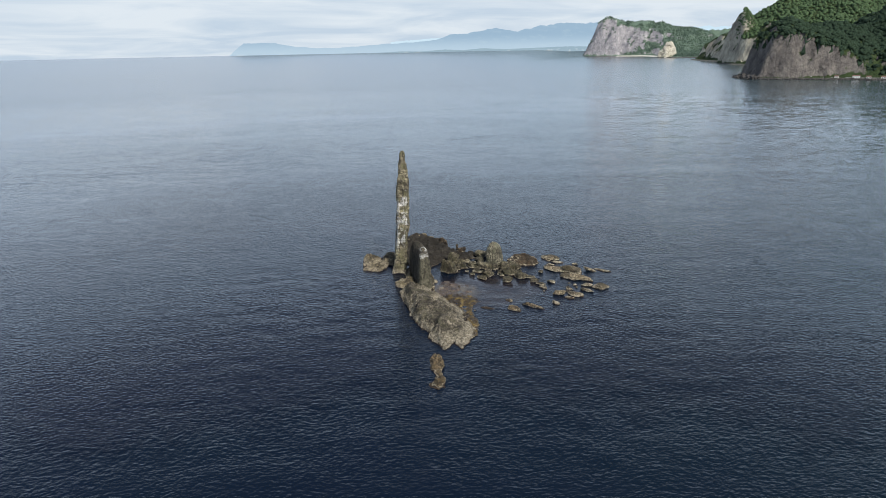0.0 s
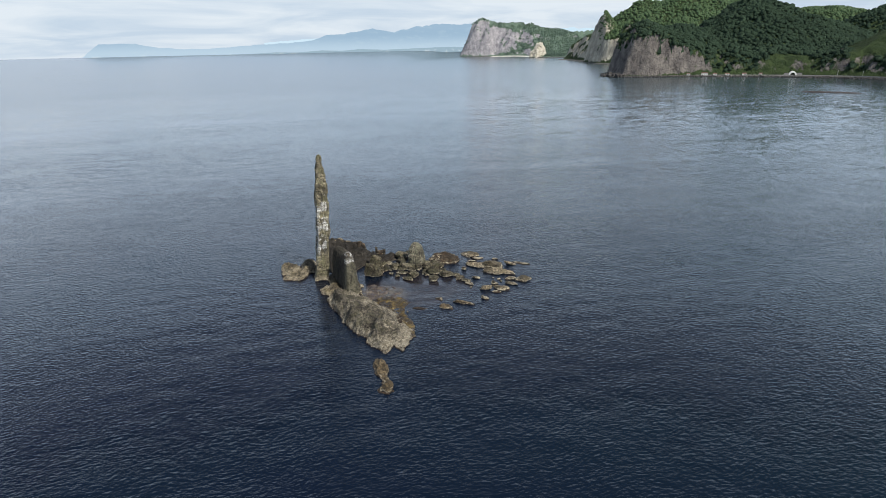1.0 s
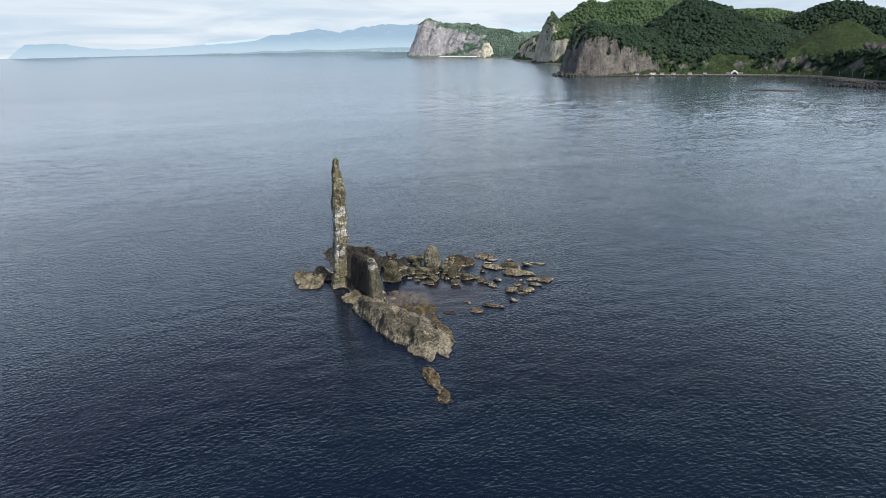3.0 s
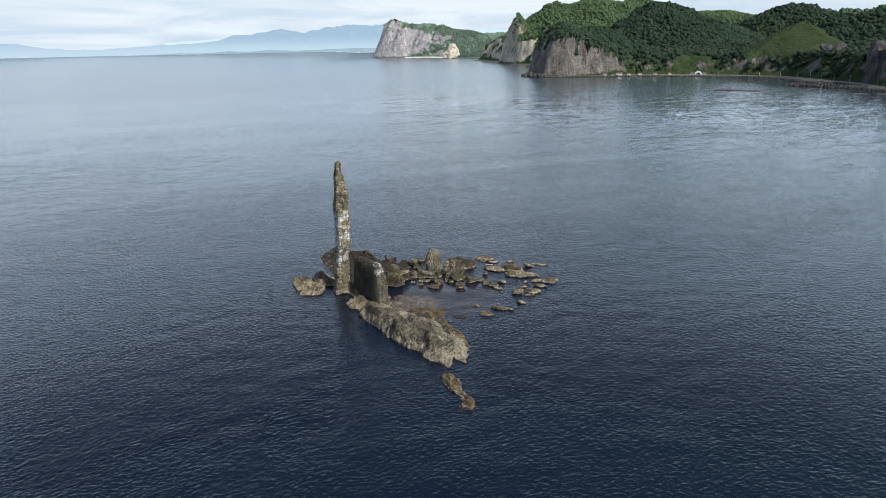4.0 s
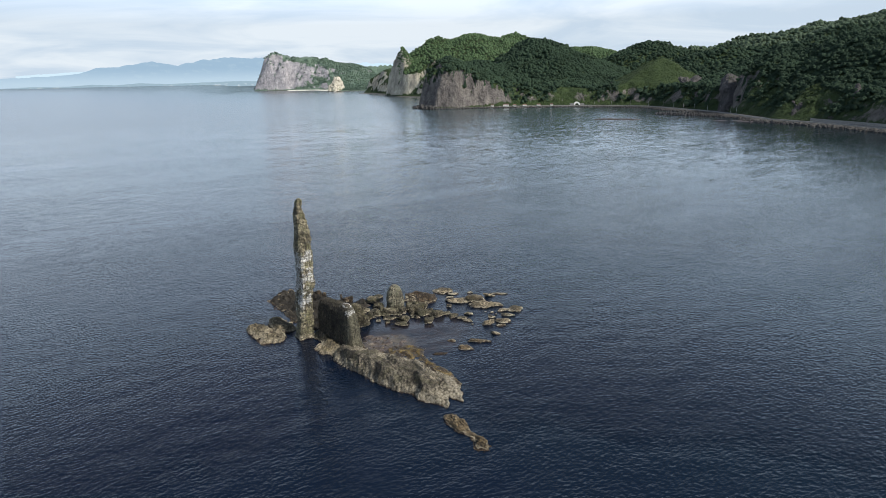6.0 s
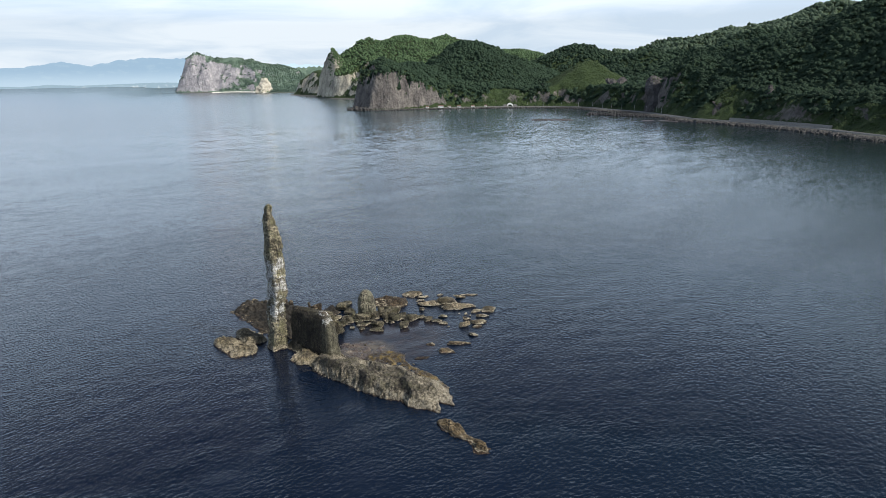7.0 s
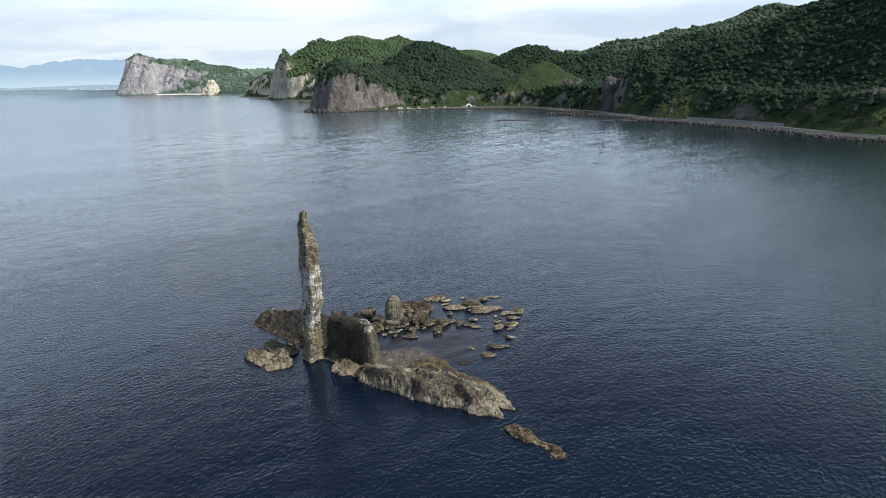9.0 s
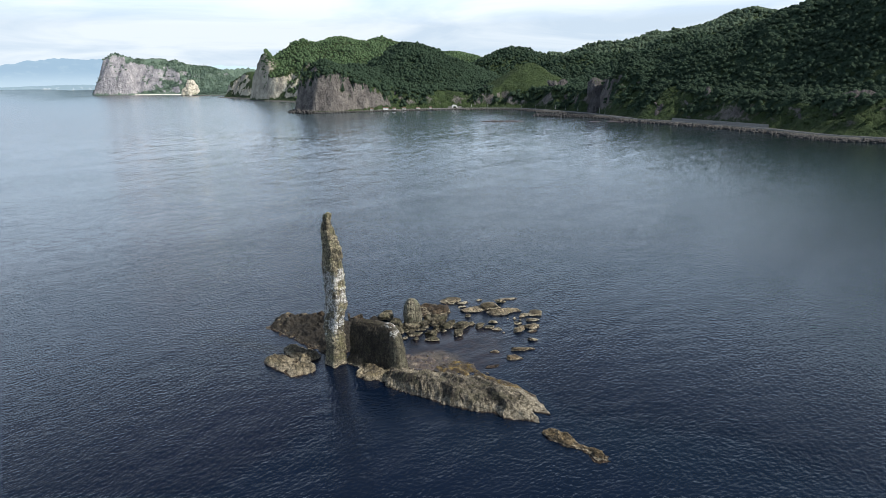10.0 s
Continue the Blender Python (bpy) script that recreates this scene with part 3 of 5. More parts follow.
def hill_height(x, y):
    total = np.full(np.shape(x), 45.0)
    for px, py, h, rx, ry, turn in HILLS + MORE_HILLS:
        c, s = math.cos(radians(turn)), math.sin(radians(turn))
        u, v = ((x - px) * c + (y - py) * s) / rx, ((y - py) * c - (x - px) * s) / ry
        h = h * np.clip(1.02 - (u * u + v * v + 0.004) ** 0.72, 0, 1)
        hi = np.maximum(total, h)
        total = hi + 9 * np.exp(-np.abs(total - h) / 12.0)
    # the long high ridge at the back, climbing to the south
    ridge = np.interp(y, [500, 870, 970, 1180, 1420, 1700, 1950], [318, 296, 285, 254, 221, 180, 60]) - 0.6 * np.abs(x - 2300)
    total = np.maximum(total, ridge)
    # a pointed crag, straight-sided
    crag = 206 * np.clip(1 - np.hypot((x - 1196) / 118, (y - 2425) / 150) ** 1.2, 0, 1)
    return np.maximum(total - 6, crag - 4)


# where the shore rises as a cliff: x, y, reach, steepness
CLIFFS = [(735, 1390, 190, 2.3), (1140, 2440, 150, 2.7), (1290, 2960, 230, 1.7), (1130, 1030, 140, 1.25), (1010, 760, 130, 1.5), (870, 470, 160, 0.95), (1340, 2330, 230, 1.35), (1150, 1140, 30, 2.2), (1192, 1082, 24, 2.0), (1255, 1000, 34, 2.4)]


def coast_height(x, y):
    d, inside = edge_distance(x, y, SHORE)
    d = np.where(inside, d, -d)
    wobble = 15 * fbm(xyz(x / 70, y / 70), 4, 0.5, 11) + 8 * ridged(xyz(x / 30, y / 30), 3, 31) + 3.0 * ridged(xyz(x / 11, y / 11), 2, 35)
    steep, shelf = np.full(np.shape(x), 0.85), np.full(np.shape(x), 30.0)
    for cx, cy, reach, k in CLIFFS:
        w = np.exp(-(((x - cx) ** 2 + (y - cy) ** 2) / reach ** 2) ** 2)
        steep += (k - 0.85) * w
        if k > 1.7:
            shelf -= 24 * w
    inner = d - shelf
    brow = np.exp(-(((x - 750) ** 2 + (y - 1400) ** 2) / 170 ** 2) ** 2)
    rise = np.where(inner > 0, inner + np.clip(inner / 25, 0, 1) * wobble, 0)
    relief = 1 + 0.05 * fbm(xyz(x / 260, y / 260), 4, 0.5, 3)
    gully = 9 * (ridged(xyz(x / 170, y / 170), 3, 7) - 0.3) * np.clip(inner / 150, 0, 1)
    high = hill_height(x, y) * relief + gully
    face = rise * steep
    face = np.where(face > 84, 84 + (face - 84) * (1 - 0.45 * brow), face)
    z = 3.2 + np.clip(soft_min(face, np.maximum(high, 4), 14.0), 0, None)
    beach = 3.2 * np.clip(d / 12.0, -1.5, 1) + 0.5 * fbm(xyz(x / 9, y / 9), 3, 0.5, 5)
    return np.where(inner > 0, z, np.minimum(beach, 3.2)), inner


def build_coast():
    xs = np.concatenate([np.arange(520, 690, 8.0), np.arange(690, 900, 3.5), np.arange(900, 1500, 7.0), np.arange(1500, 2450, 15.0)])
    ys = np.concatenate([np.arange(-350, 1280, 7.5), np.arange(1280, 1480, 3.5), np.arange(1480, 2300, 9.0), np.arange(2300, 2560, 5.0), np.arange(2560, 3250, 9.0)])
    gx, gy = np.meshgrid(xs, ys, indexing="xy")
    z, _ = coast_height(gx, gy)
    verts, faces = np.stack([gx, gy, z], -1).reshape(-1, 3), grid_faces(*gx.shape)
    faces = faces[(z.ravel()[faces] > -3).any(1)]
    return thing("hill_ground", mesh_from("hill_ground", *used_only(verts, faces)), NEAR_HILL, "steep green coastal hills with bare rock cliffs", "hills", kind="structure")


build_coast()


# ---- the cape, far off ----
CAPE_SHORE = [(1115, 4800), (1124, 4735), (1215, 4630), (1325, 4555), (1440, 4470), (1540, 4380), (1590, 4250), (1500, 4050), (1440, 3900), (1425, 3770), (1530, 3600),
              (1600, 3440), (2700, 3300), (3000, 4300), (2300, 5000), (1500, 5020), (1250, 4900)]
# crest of the cape: x, y, height
CAPE_CREST = [(1302, 4690, 294), (1350, 4695, 264), (1420, 4690, 250), (1560, 4655, 248), (1700, 4585, 226), (1830, 4520, 200), (1970, 4440, 172), (2200, 4300, 160)]


def cape_height(x, y):
    d, inside = edge_distance(x, y, CAPE_SHORE)
    d = np.where(inside, d, -d)
    high = np.full(np.shape(x), 20.0)
    at = np.linspace(0, len(CAPE_CREST) - 1, 50)
    for k in at:
        px, py, h = (np.interp(k, range(len(CAPE_CREST)), axis) for axis in zip(*CAPE_CREST))
        high = np.maximum(high, h - 0.62 * np.hypot(x - px, y - py))
    high = high + 14 * (ridged(xyz(x / 150, y / 150), 3, 19) - 0.4) * np.clip((x - 1450) / 200, 0, 1)
    wobble = 22 * fbm(xyz(x / 110, y / 110), 4, 0.5, 21) + 18 * ridged(xyz(x / 120, y / 120), 4, 41)
    cliff = np.exp(-(np.hypot(x - 1300, y - 4640) / 205) ** 4)
    steep, inner = 0.40 + 0.6 * np.clip((y - 4000) / 250, 0, 1) + np.interp(x, [1190, 1330], [0.85, 1.5]) * cliff, d - 12
    rise = np.where(inner > 0, inner + np.clip(inner / 30, 0, 1) * wobble, 0)
    z = 2.5 + np.clip(soft_min(rise * steep, np.maximum(high * (1 + 0.03 * fbm(xyz(x / 300, y / 300), 3, 0.5, 2)), 3), 10.0), 0, None)
    return np.where(inner > 0, z, np.minimum(2.5 * d / 12, 2.5)), inner


def build_cape():
    gx, gy = np.meshgrid(np.arange(1120, 2600, 9.0), np.arange(3350, 5000, 9.0), indexing="xy")
    z, _ = cape_height(gx, gy)
    verts, faces = np.stack([gx, gy, z], -1).reshape(-1, 3), grid_faces(*gx.shape)
    faces = faces[(z.ravel()[faces] > -3).any(1)]
    return thing("cape_ground", mesh_from("cape_ground", *used_only(verts, faces)), FAR_CLIFF, "distant cape with pale rock cliffs and green back, haze in the colours", "cape", kind="structure")


build_cape()


def cape_rock(name, x, y, wide, deep, tall, seed, label):
    """A pale rock on the far beach: leaning sides, a broken crest."""
    n, m = 30, 56
    z = np.linspace(-2, tall, n)
    ang = np.linspace(0, 2 * math.pi, m, endpoint=False)
    f = (1 - 0.62 * (z / tall).clip(0, 1) ** 1.7)[:, None]
    px, py = wide / 2 * f * np.cos(ang), deep / 2 * f * np.sin(ang)
    p = xyz(px, py, z[:, None] + 0 * px)
    push = 1 + 0.22 * fbm(p / 28 + seed, 4, 0.55, seed) + 0.10 * ridged(p / 16, 3, seed + 5)
    top = p[..., 2] * (1 + 0.14 * fbm(p / 30, 2, 0.5, seed + 9))
    verts = xyz(x + px * push, y + py * push, top).reshape(-1, 3)
    crown = [[x, y, tall * 1.02]]
    me = bpy.data.meshes.new(name)
    last = (n - 1) * m
    me.from_pydata([*verts.tolist(), *crown], [], [*grid_faces(n, m, True).tolist(), *[[last + k, last + (k + 1) % m, n * m] for k in range(m)]])
    return thing(name, me, PALE_CLIFF, label, "rock")


cape_rock("beach_rock", 1442, 3822, 98, 64, 92, 3, "pale creamy rock standing on the far beach")
def far_beach():
    """The strip of pale sand at the back of the bay."""
    t = np.linspace(0, 1, 40)
    x, y = np.interp(t, [0, 0.3, 0.6, 0.8, 1], [1330, 1470, 1500, 1432, 1400]), np.interp(t, [0, 0.3, 0.6, 0.8, 1], [4535, 4400, 4060, 3900, 3740])
    rows = [np.stack([x + o, y + 0.4 * o, np.full(40, z)], -1) for o, z in ((-14, -1.0), (0, 2.2), (16, 4.2), (30, 4.6), (40, 1.0))]
    thing("far_beach", mesh_from("far_beach", np.concatenate(rows), grid_faces(5, 40)), plain("pale_sand", (0.52, 0.49, 0.43), (0.70, 0.67, 0.60), 0.08, 0.9, 0.3), "thin strip of pale sand below the cape", "beach", kind="structure")


far_beach()
cape_rock("beach_pinnacle", 1386, 3822, 24, 20, 42, 7, "slim pale pinnacle beside the beach rock")


# ---- mountains across the bay ----
def distant_range(name, bearings, radius, material, seed, label):
    """A range at that distance: bearing from +y in degrees and height above the water, made smooth and rough along the way."""
    b, h = np.array(bearings, float).T
    along = np.arange(b[0], b[-1] + 0.01, 0.06)
    top = np.interp(along, b, h) * (1 + 0.03 * fbm(xyz(along * 1.7, seed), 5, 0.5, seed)) + 1.0 * fbm(xyz(along * 9, seed), 3, 0.5, seed + 3)
    rows = []
    for up, back in ((-0.5, 0.0), (0.0, 0.0), (0.12, 3.0), (0.4, 10.0), (0.75, 20.0), (1.0, 34.0)):
        rough = 8 * fbm(xyz(along * 3, up * 4, seed), 3, 0.5, seed + 9) * up
        r = radius + back + rough
        z = np.where(up <= 0, 40.0 + 40 * up, 40.0 + (top - 0) * up)
        rows.append(np.stack([r * np.sin(np.radians(along)), r * np.cos(np.radians(along)), z], -1))
    verts = np.concatenate(rows)
    return thing(name, mesh_from(name, verts, grid_faces(len(rows), len(along))), material, label, "mountains", kind="structure")


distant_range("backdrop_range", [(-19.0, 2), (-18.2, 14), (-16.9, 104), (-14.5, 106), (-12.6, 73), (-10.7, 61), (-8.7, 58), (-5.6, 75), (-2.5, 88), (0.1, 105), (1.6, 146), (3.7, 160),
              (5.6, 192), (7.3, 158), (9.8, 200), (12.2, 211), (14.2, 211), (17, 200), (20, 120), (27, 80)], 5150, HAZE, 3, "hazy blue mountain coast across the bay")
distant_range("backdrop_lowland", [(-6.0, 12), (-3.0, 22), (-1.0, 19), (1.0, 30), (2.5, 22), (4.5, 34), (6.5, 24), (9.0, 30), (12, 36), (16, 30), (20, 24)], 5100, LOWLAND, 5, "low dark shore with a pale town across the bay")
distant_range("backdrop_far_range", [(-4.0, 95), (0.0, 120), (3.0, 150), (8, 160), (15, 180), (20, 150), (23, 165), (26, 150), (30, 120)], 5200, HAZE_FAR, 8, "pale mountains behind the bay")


# ---- woods on the hills ----
def crowns(name, places, sizes, material, label, seed, clumps=4):
    """Tree crowns, each made of a few uneven clumps of leaves."""
    rng = np.random.default_rng(seed)
    bm = bmesh.new()
    bmesh.ops.create_icosphere(bm, subdivisions=0 + 1, radius=1.0)
    base = np.array([v.co for v in bm.verts])
    tris = np.array([[v.index for v in f.verts] for f in bm.faces if f.normal.z > -0.45])
    bm.free()
    count = len(places) * clumps
    centre, size = np.repeat(places, clumps, 0), np.repeat(sizes, clumps)
    turn, off = rng.uniform(0, 2 * math.pi, count), np.sqrt(rng.uniform(0.05, 1, count)) * 0.78
    off[::clumps] *= 0.3
    # clumps lie on a dome, the more of them the smaller
    centre = centre + np.stack([off * np.cos(turn), off * np.sin(turn), 0.34 - 0.62 * off ** 2 + rng.uniform(-0.14, 0.16, count)], -1) * size[:, None]
    lump = base[None] * (1 + rng.uniform(-0.32, 0.32, (count, len(base), 1))) * rng.uniform(0.40, 0.80, (count, 1, 1)) * [1, 1, 0.85] * (3.5 / clumps) ** 0.42
    verts = lump * size[:, None, None] + centre[:, None]
    faces = tris[None] + (np.arange(count) * len(base))[:, None, None]
    return thing(name, mesh_from(name, verts.reshape(-1, 3), faces.reshape(-1, 3), True), material, label, "woods", kind="stuff")


def scattered(height, box, spacing, seed, steepest, inland, gaps, deep=9999, seaward=-9.0):
    rng = np.random.default_rng(seed)
    gx, gy = np.meshgrid(np.arange(box[0], box[2], spacing), np.arange(box[1], box[3], spacing))
    x = (gx + rng.uniform(-0.5, 0.5, gx.shape) * spacing).ravel()
    y = (gy + rng.uniform(-0.5, 0.5, gx.shape) * spacing).ravel()
    z, inner = height(x, y)
    gx_, gy_ = (height(x + 4, y)[0] - z) / 4, (height(x, y + 4)[0] - z) / 4
    slope = np.hypot(gx_, gy_)
    bare = fbm(xyz(x / 60, y / 60), 3, 0.5, seed)
    bare = bare - 3 * np.exp(-(((x - 1205) / 95) ** 2 + ((y - 1065) / 120) ** 2) ** 2) - 3 * np.exp(-(((x - 1330) / 115) ** 2 + ((y - 2960) / 260) ** 2) ** 2) - 3 * np.exp(-((np.hypot(x - 1200, y - 2425) / 60) ** 4))  - 2 * np.exp(-(((x - 1030) / 60) ** 2 + ((y - 1180) / 40) ** 2) ** 2)
    keep = (0.75 * gx_ + 0.66 * gy_ > seaward) & (inner < deep) & (inner > inland) & (slope + 0.35 * bare < steepest) & (bare > gaps)
    return np.stack([x, y, z], -1)[keep], rng


def undergrowth(name, places, cell):
    """A leafy layer under the trees, over every plot where some of them stand."""
    nx, ny = np.floor(places[:, 0] / cell).astype(int), np.floor(places[:, 1] / cell).astype(int)
    ix, iy = np.arange(nx.min() - 1, nx.max() + 3), np.arange(ny.min() - 1, ny.max() + 3)
    grown = np.zeros((len(iy), len(ix)), bool)
    grown[ny - iy[0], nx - ix[0]] = True
    gx, gy = np.meshgrid(ix * cell, iy * cell)
    z = coast_height(gx, gy)[0] + 1.2 + 0.9 * fbm(xyz(gx / 9, gy / 9), 3, 0.6, 51)
    faces = grid_faces(*gx.shape)
    verts = np.stack([gx, gy, z], -1).reshape(-1, 3)
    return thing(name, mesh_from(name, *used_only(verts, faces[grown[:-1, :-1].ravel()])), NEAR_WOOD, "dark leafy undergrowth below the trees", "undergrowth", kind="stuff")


def build_woods():
    p, rng = scattered(coast_height, (640, -350, 1420, 110), 13.0, 4, 1.6, 10, -1.25, 9999, -0.4)
    crowns("near_wood", p, rng.uniform(6.0, 10.0, len(p)), NEAR_WOOD, "dense dark green broadleaf wood on the coast hill", 5, 3)
    p, rng = scattered(coast_height, (640, 110, 1420, 1640), 6.4, 5, 1.6, 10, -1.25, 9999, -0.4)
    # the foot of the steep coast is open grass and scrub
    foot = (p[:, 1] < 800) & (p[:, 2] < 26 + 34 * fbm(xyz(p[:, 0] / 60, p[:, 1] / 60), 3, 0.5, 23))
    slope_places, p = p[foot], p[~foot]
    size = 3.4 + 5.0 * rng.uniform(0, 1, len(p)) ** 1.6
    p[:, 2] += 0.1 * size
    undergrowth("undergrowth", p, 7.0)
    near = (p[:, 1] < 820) & (p[:, 0] < 1170)
    crowns("near_wood", p[near], size[near], NEAR_WOOD, "dense dark green broadleaf wood on the steep slope above the road", 6, 6)
    crowns("bay_wood", p[~near], size[~near], NEAR_WOOD, "dense dark green broadleaf wood on the hills round the bay", 7, 3)
    keep = rng.uniform(0, 1, len(slope_places)) < 0.75
    crowns("slope_scrub", slope_places[keep], rng.uniform(0.9, 3.6, keep.sum()), SCRUB, "low scrub on the grassy foot of the slope", 26, 3)
    p, rng = scattered(coast_height, (1420, -350, 2420, 1640), 11.0, 7, 1.4, 12, -2, 9999, -0.12)
    size = rng.uniform(5.0, 9.5, len(p))
    p[:, 2] += size * 0.1
    far = p[:, 0] + 0.25 * p[:, 1] > 2165
    more, rng = scattered(coast_height, (2120, 1640, 2420, 1900), 11.0, 27, 1.4, 12, -2, 9999, -0.12)
    p, size = np.concatenate([p, more]), np.concatenate([size, rng.uniform(5.0, 9.0, len(more))])
    far = np.concatenate([far, np.ones(len(more), bool)])
    crowns("mid_wood", p[~far], size[~far], NEAR_WOOD, "green broadleaf wood behind the first slope", 8, 3)
    crowns("ridge_wood", p[far], size[far], RIDGE_WOOD, "broadleaf wood on the high ridge, its paler green painted for haze", 9, 2)
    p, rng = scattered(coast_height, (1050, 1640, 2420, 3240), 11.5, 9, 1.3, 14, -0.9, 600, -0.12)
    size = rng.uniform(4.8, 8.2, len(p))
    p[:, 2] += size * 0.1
    crowns("far_wood", p, size, FAR_WOOD, "green wood on a broad hill, sun and haze in its colour", 10, 2)
    p, rng = scattered(cape_height, (1160, 3380, 2560, 4960), 12.0, 11, 1.75, 10, -0.75, 380)
    size = rng.uniform(4.5, 7.5, len(p))
    p[:, 2] += size * 0.2
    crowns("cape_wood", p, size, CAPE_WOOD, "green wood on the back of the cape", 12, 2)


build_woods()
spots, dice = scattered(coast_height, (1080, 930, 1340, 1220), 5.5, 15, 1.5, 4, -9)
spots = spots[np.hypot((spots[:, 0] - 1205) / 110, (spots[:, 1] - 1065) / 135) < 1]
crowns("hill_scrub", spots, dice.uniform(0.3, 1.2, len(spots)), SCRUB, "low green scrub on a grassy slope", 16, 1)


spots, dice = scattered(coast_height, (1150, 2350, 1270, 2500), 4.0, 17, 99, 4, -9)
spots = spots[(spots[:, 2] > 84 + 55 * fbm(xyz(spots[:, 0] / 30, spots[:, 1] / 30), 3, 0.5, 4)) & (spots[:, 0] - 0.5 * (spots[:, 1] - 2425) > 1172) & (spots[:, 0] < 1250)]
crowns("spire_scrub", spots, dice.uniform(2.0, 5.0, len(spots)), FAR_WOOD, "green bushes clinging to the pointed crag", 18, 2)


def outcrop(x, y, z, wide, tall, seed, label, lean=0.95):
    """A bare rock face let into a slope, looking out to sea: bulging, cracked, sunk in at its rims."""
    out = np.array([-60.0 - x, 40.0 - y])
    out /= np.linalg.norm(out)
    side = np.array([-out[1], out[0]])
    u, v = np.meshgrid(np.linspace(-1, 1, 64), np.linspace(-0.12, 1, 64))
    p = xyz(u * wide / 2, v * tall, 0.0)
    edge = np.clip(1 - np.abs(u) ** 3, 0, 1) * np.clip((1.0 - v) * 4, 0, 1)
    push = 0.30 * wide * (edge - 0.55) + edge * (0.09 * wide * fbm(p / (0.34 * wide) + seed, 4, 0.55, seed) + 0.07 * wide * ridged(xyz(p[..., 0] / (0.16 * wide), p[..., 1] / (0.6 * wide)), 3, seed + 4))
    push = push - lean * v * tall
    rim = wide / 2 * u * (1 - 0.35 * v * (0.6 + value_noise(xyz(v * 3, seed), seed + 8)))
    xy = np.array([x, y]) + rim[..., None] * side + push[..., None] * out
    verts = np.concatenate([xy, (z + v * tall * (1 + 0.1 * fbm(xyz(u * 2, seed), 2, 0.5, seed)))[..., None]], -1)
    return thing("rock_outcrop", mesh_from("rock_outcrop", verts.reshape(-1, 3), grid_faces(64, 64)), OUTCROP, label, "rock face", "rock faces above the road")


for n, row in enumerate([(892, 540, 4, 27, 26), (871, 483, 4, 9, 9), (884, 456, 8, 20, 44), (838, 347, 6, 28, 40), (1012, 728, 5, 60, 66), (962, 640, 5, 34, 24), (792, 240, 20, 42, 34), (800, 292, 6, 34, 18)]):
    outcrop(*row, 700 + n, "bare dark grey rock face above the coast road" if row[3] > 15 else "small dark rock face at the roadside")
for n, row in enumerate([(1092, 1096, 8, 38, 46), (1112, 1046, 10, 30, 34), (1112, 908, 8, 52, 58), (925, 1282, 12, 96, 52)]):
    outcrop(*row, 720 + n, "bare grey rock face in a green hillside")


# ---- the sea stack and its reef ----
def stack_rock(name, profile, material, label, category, turn=0.0, rings=200, around=112, square=3.4, rough=1.0, bed=1.0, seed=1, tilt=0.0):
    """A rock pillar. profile: rows of height, centre x, centre y, half width along x, half width along y."""
    pz, px, py, pa, pb = np.array(profile, float).T
    z = np.linspace(pz[0], pz[-1], rings)
    cx, cy, a, b = (np.interp(z, pz, v) for v in (px, py, pa, pb))
    ang = np.linspace(0, 2 * math.pi, around, endpoint=False)
    ca, sa_ = np.cos(ang)[None], np.sin(ang)[None]
    r = (np.abs(ca / a[:, None]) ** square + np.abs(sa_ / b[:, None]) ** square) ** (-1 / square)
    t = radians(turn)
    zz = np.repeat(z[:, None], around, 1)
    ux, uy = ca * math.cos(t) - sa_ * math.sin(t), ca * math.sin(t) + sa_ * math.cos(t)
    place = xyz(cx[:, None] + r * ux, cy[:, None] + r * uy, zz)
    blocks = np.round(fbm(place * [0.30, 0.30, 0.55], 2, 0.5, seed + 40) * 4) / 4
    push = rough * (0.42 * fbm(place * 0.24, 4, 0.5, seed) + 0.26 * blocks + 0.22 * ridged(place * [0.5, 0.5, 0.9], 3, seed + 9))
    push += bed * 0.16 * value_noise(place * [0.25, 0.25, 2.3], seed + 21) + 0.10 * bed * value_noise(place * [0.4, 0.4, 5.0], seed + 23)
    push *= np.clip(r / 1.6, 0.25, 1)
    # the crest climbs towards the sunny end
    zz = zz + tilt * (cy[:, None] - place[..., 1]) * np.clip(zz / pz[-1], 0, 1)
    verts = xyz(cx[:, None] + (r + push) * ux, cy[:, None] + (r + push) * uy, zz + 0.25 * rough * value_noise(place * 0.6, seed + 5)).reshape(-1, 3)
    faces = grid_faces(rings, around, True)
    cap = np.concatenate([verts, [[cx[-1], cy[-1], z[-1] + 0.25]]])
    top = (rings - 1) * around
    j = np.arange(around)
    fan = np.stack([top + j, top + (j + 1) % around, np.full(around, len(verts)), np.full(around, len(verts))], -1)
    me = bpy.data.meshes.new(name)
    me.from_pydata(cap.tolist(), [], [*faces.tolist(), *[f[:3] for f in fan.tolist()]])
    me.polygons.foreach_set("use_smooth", [True] * len(me.polygons))
    return thing(name, me, material, label, category)


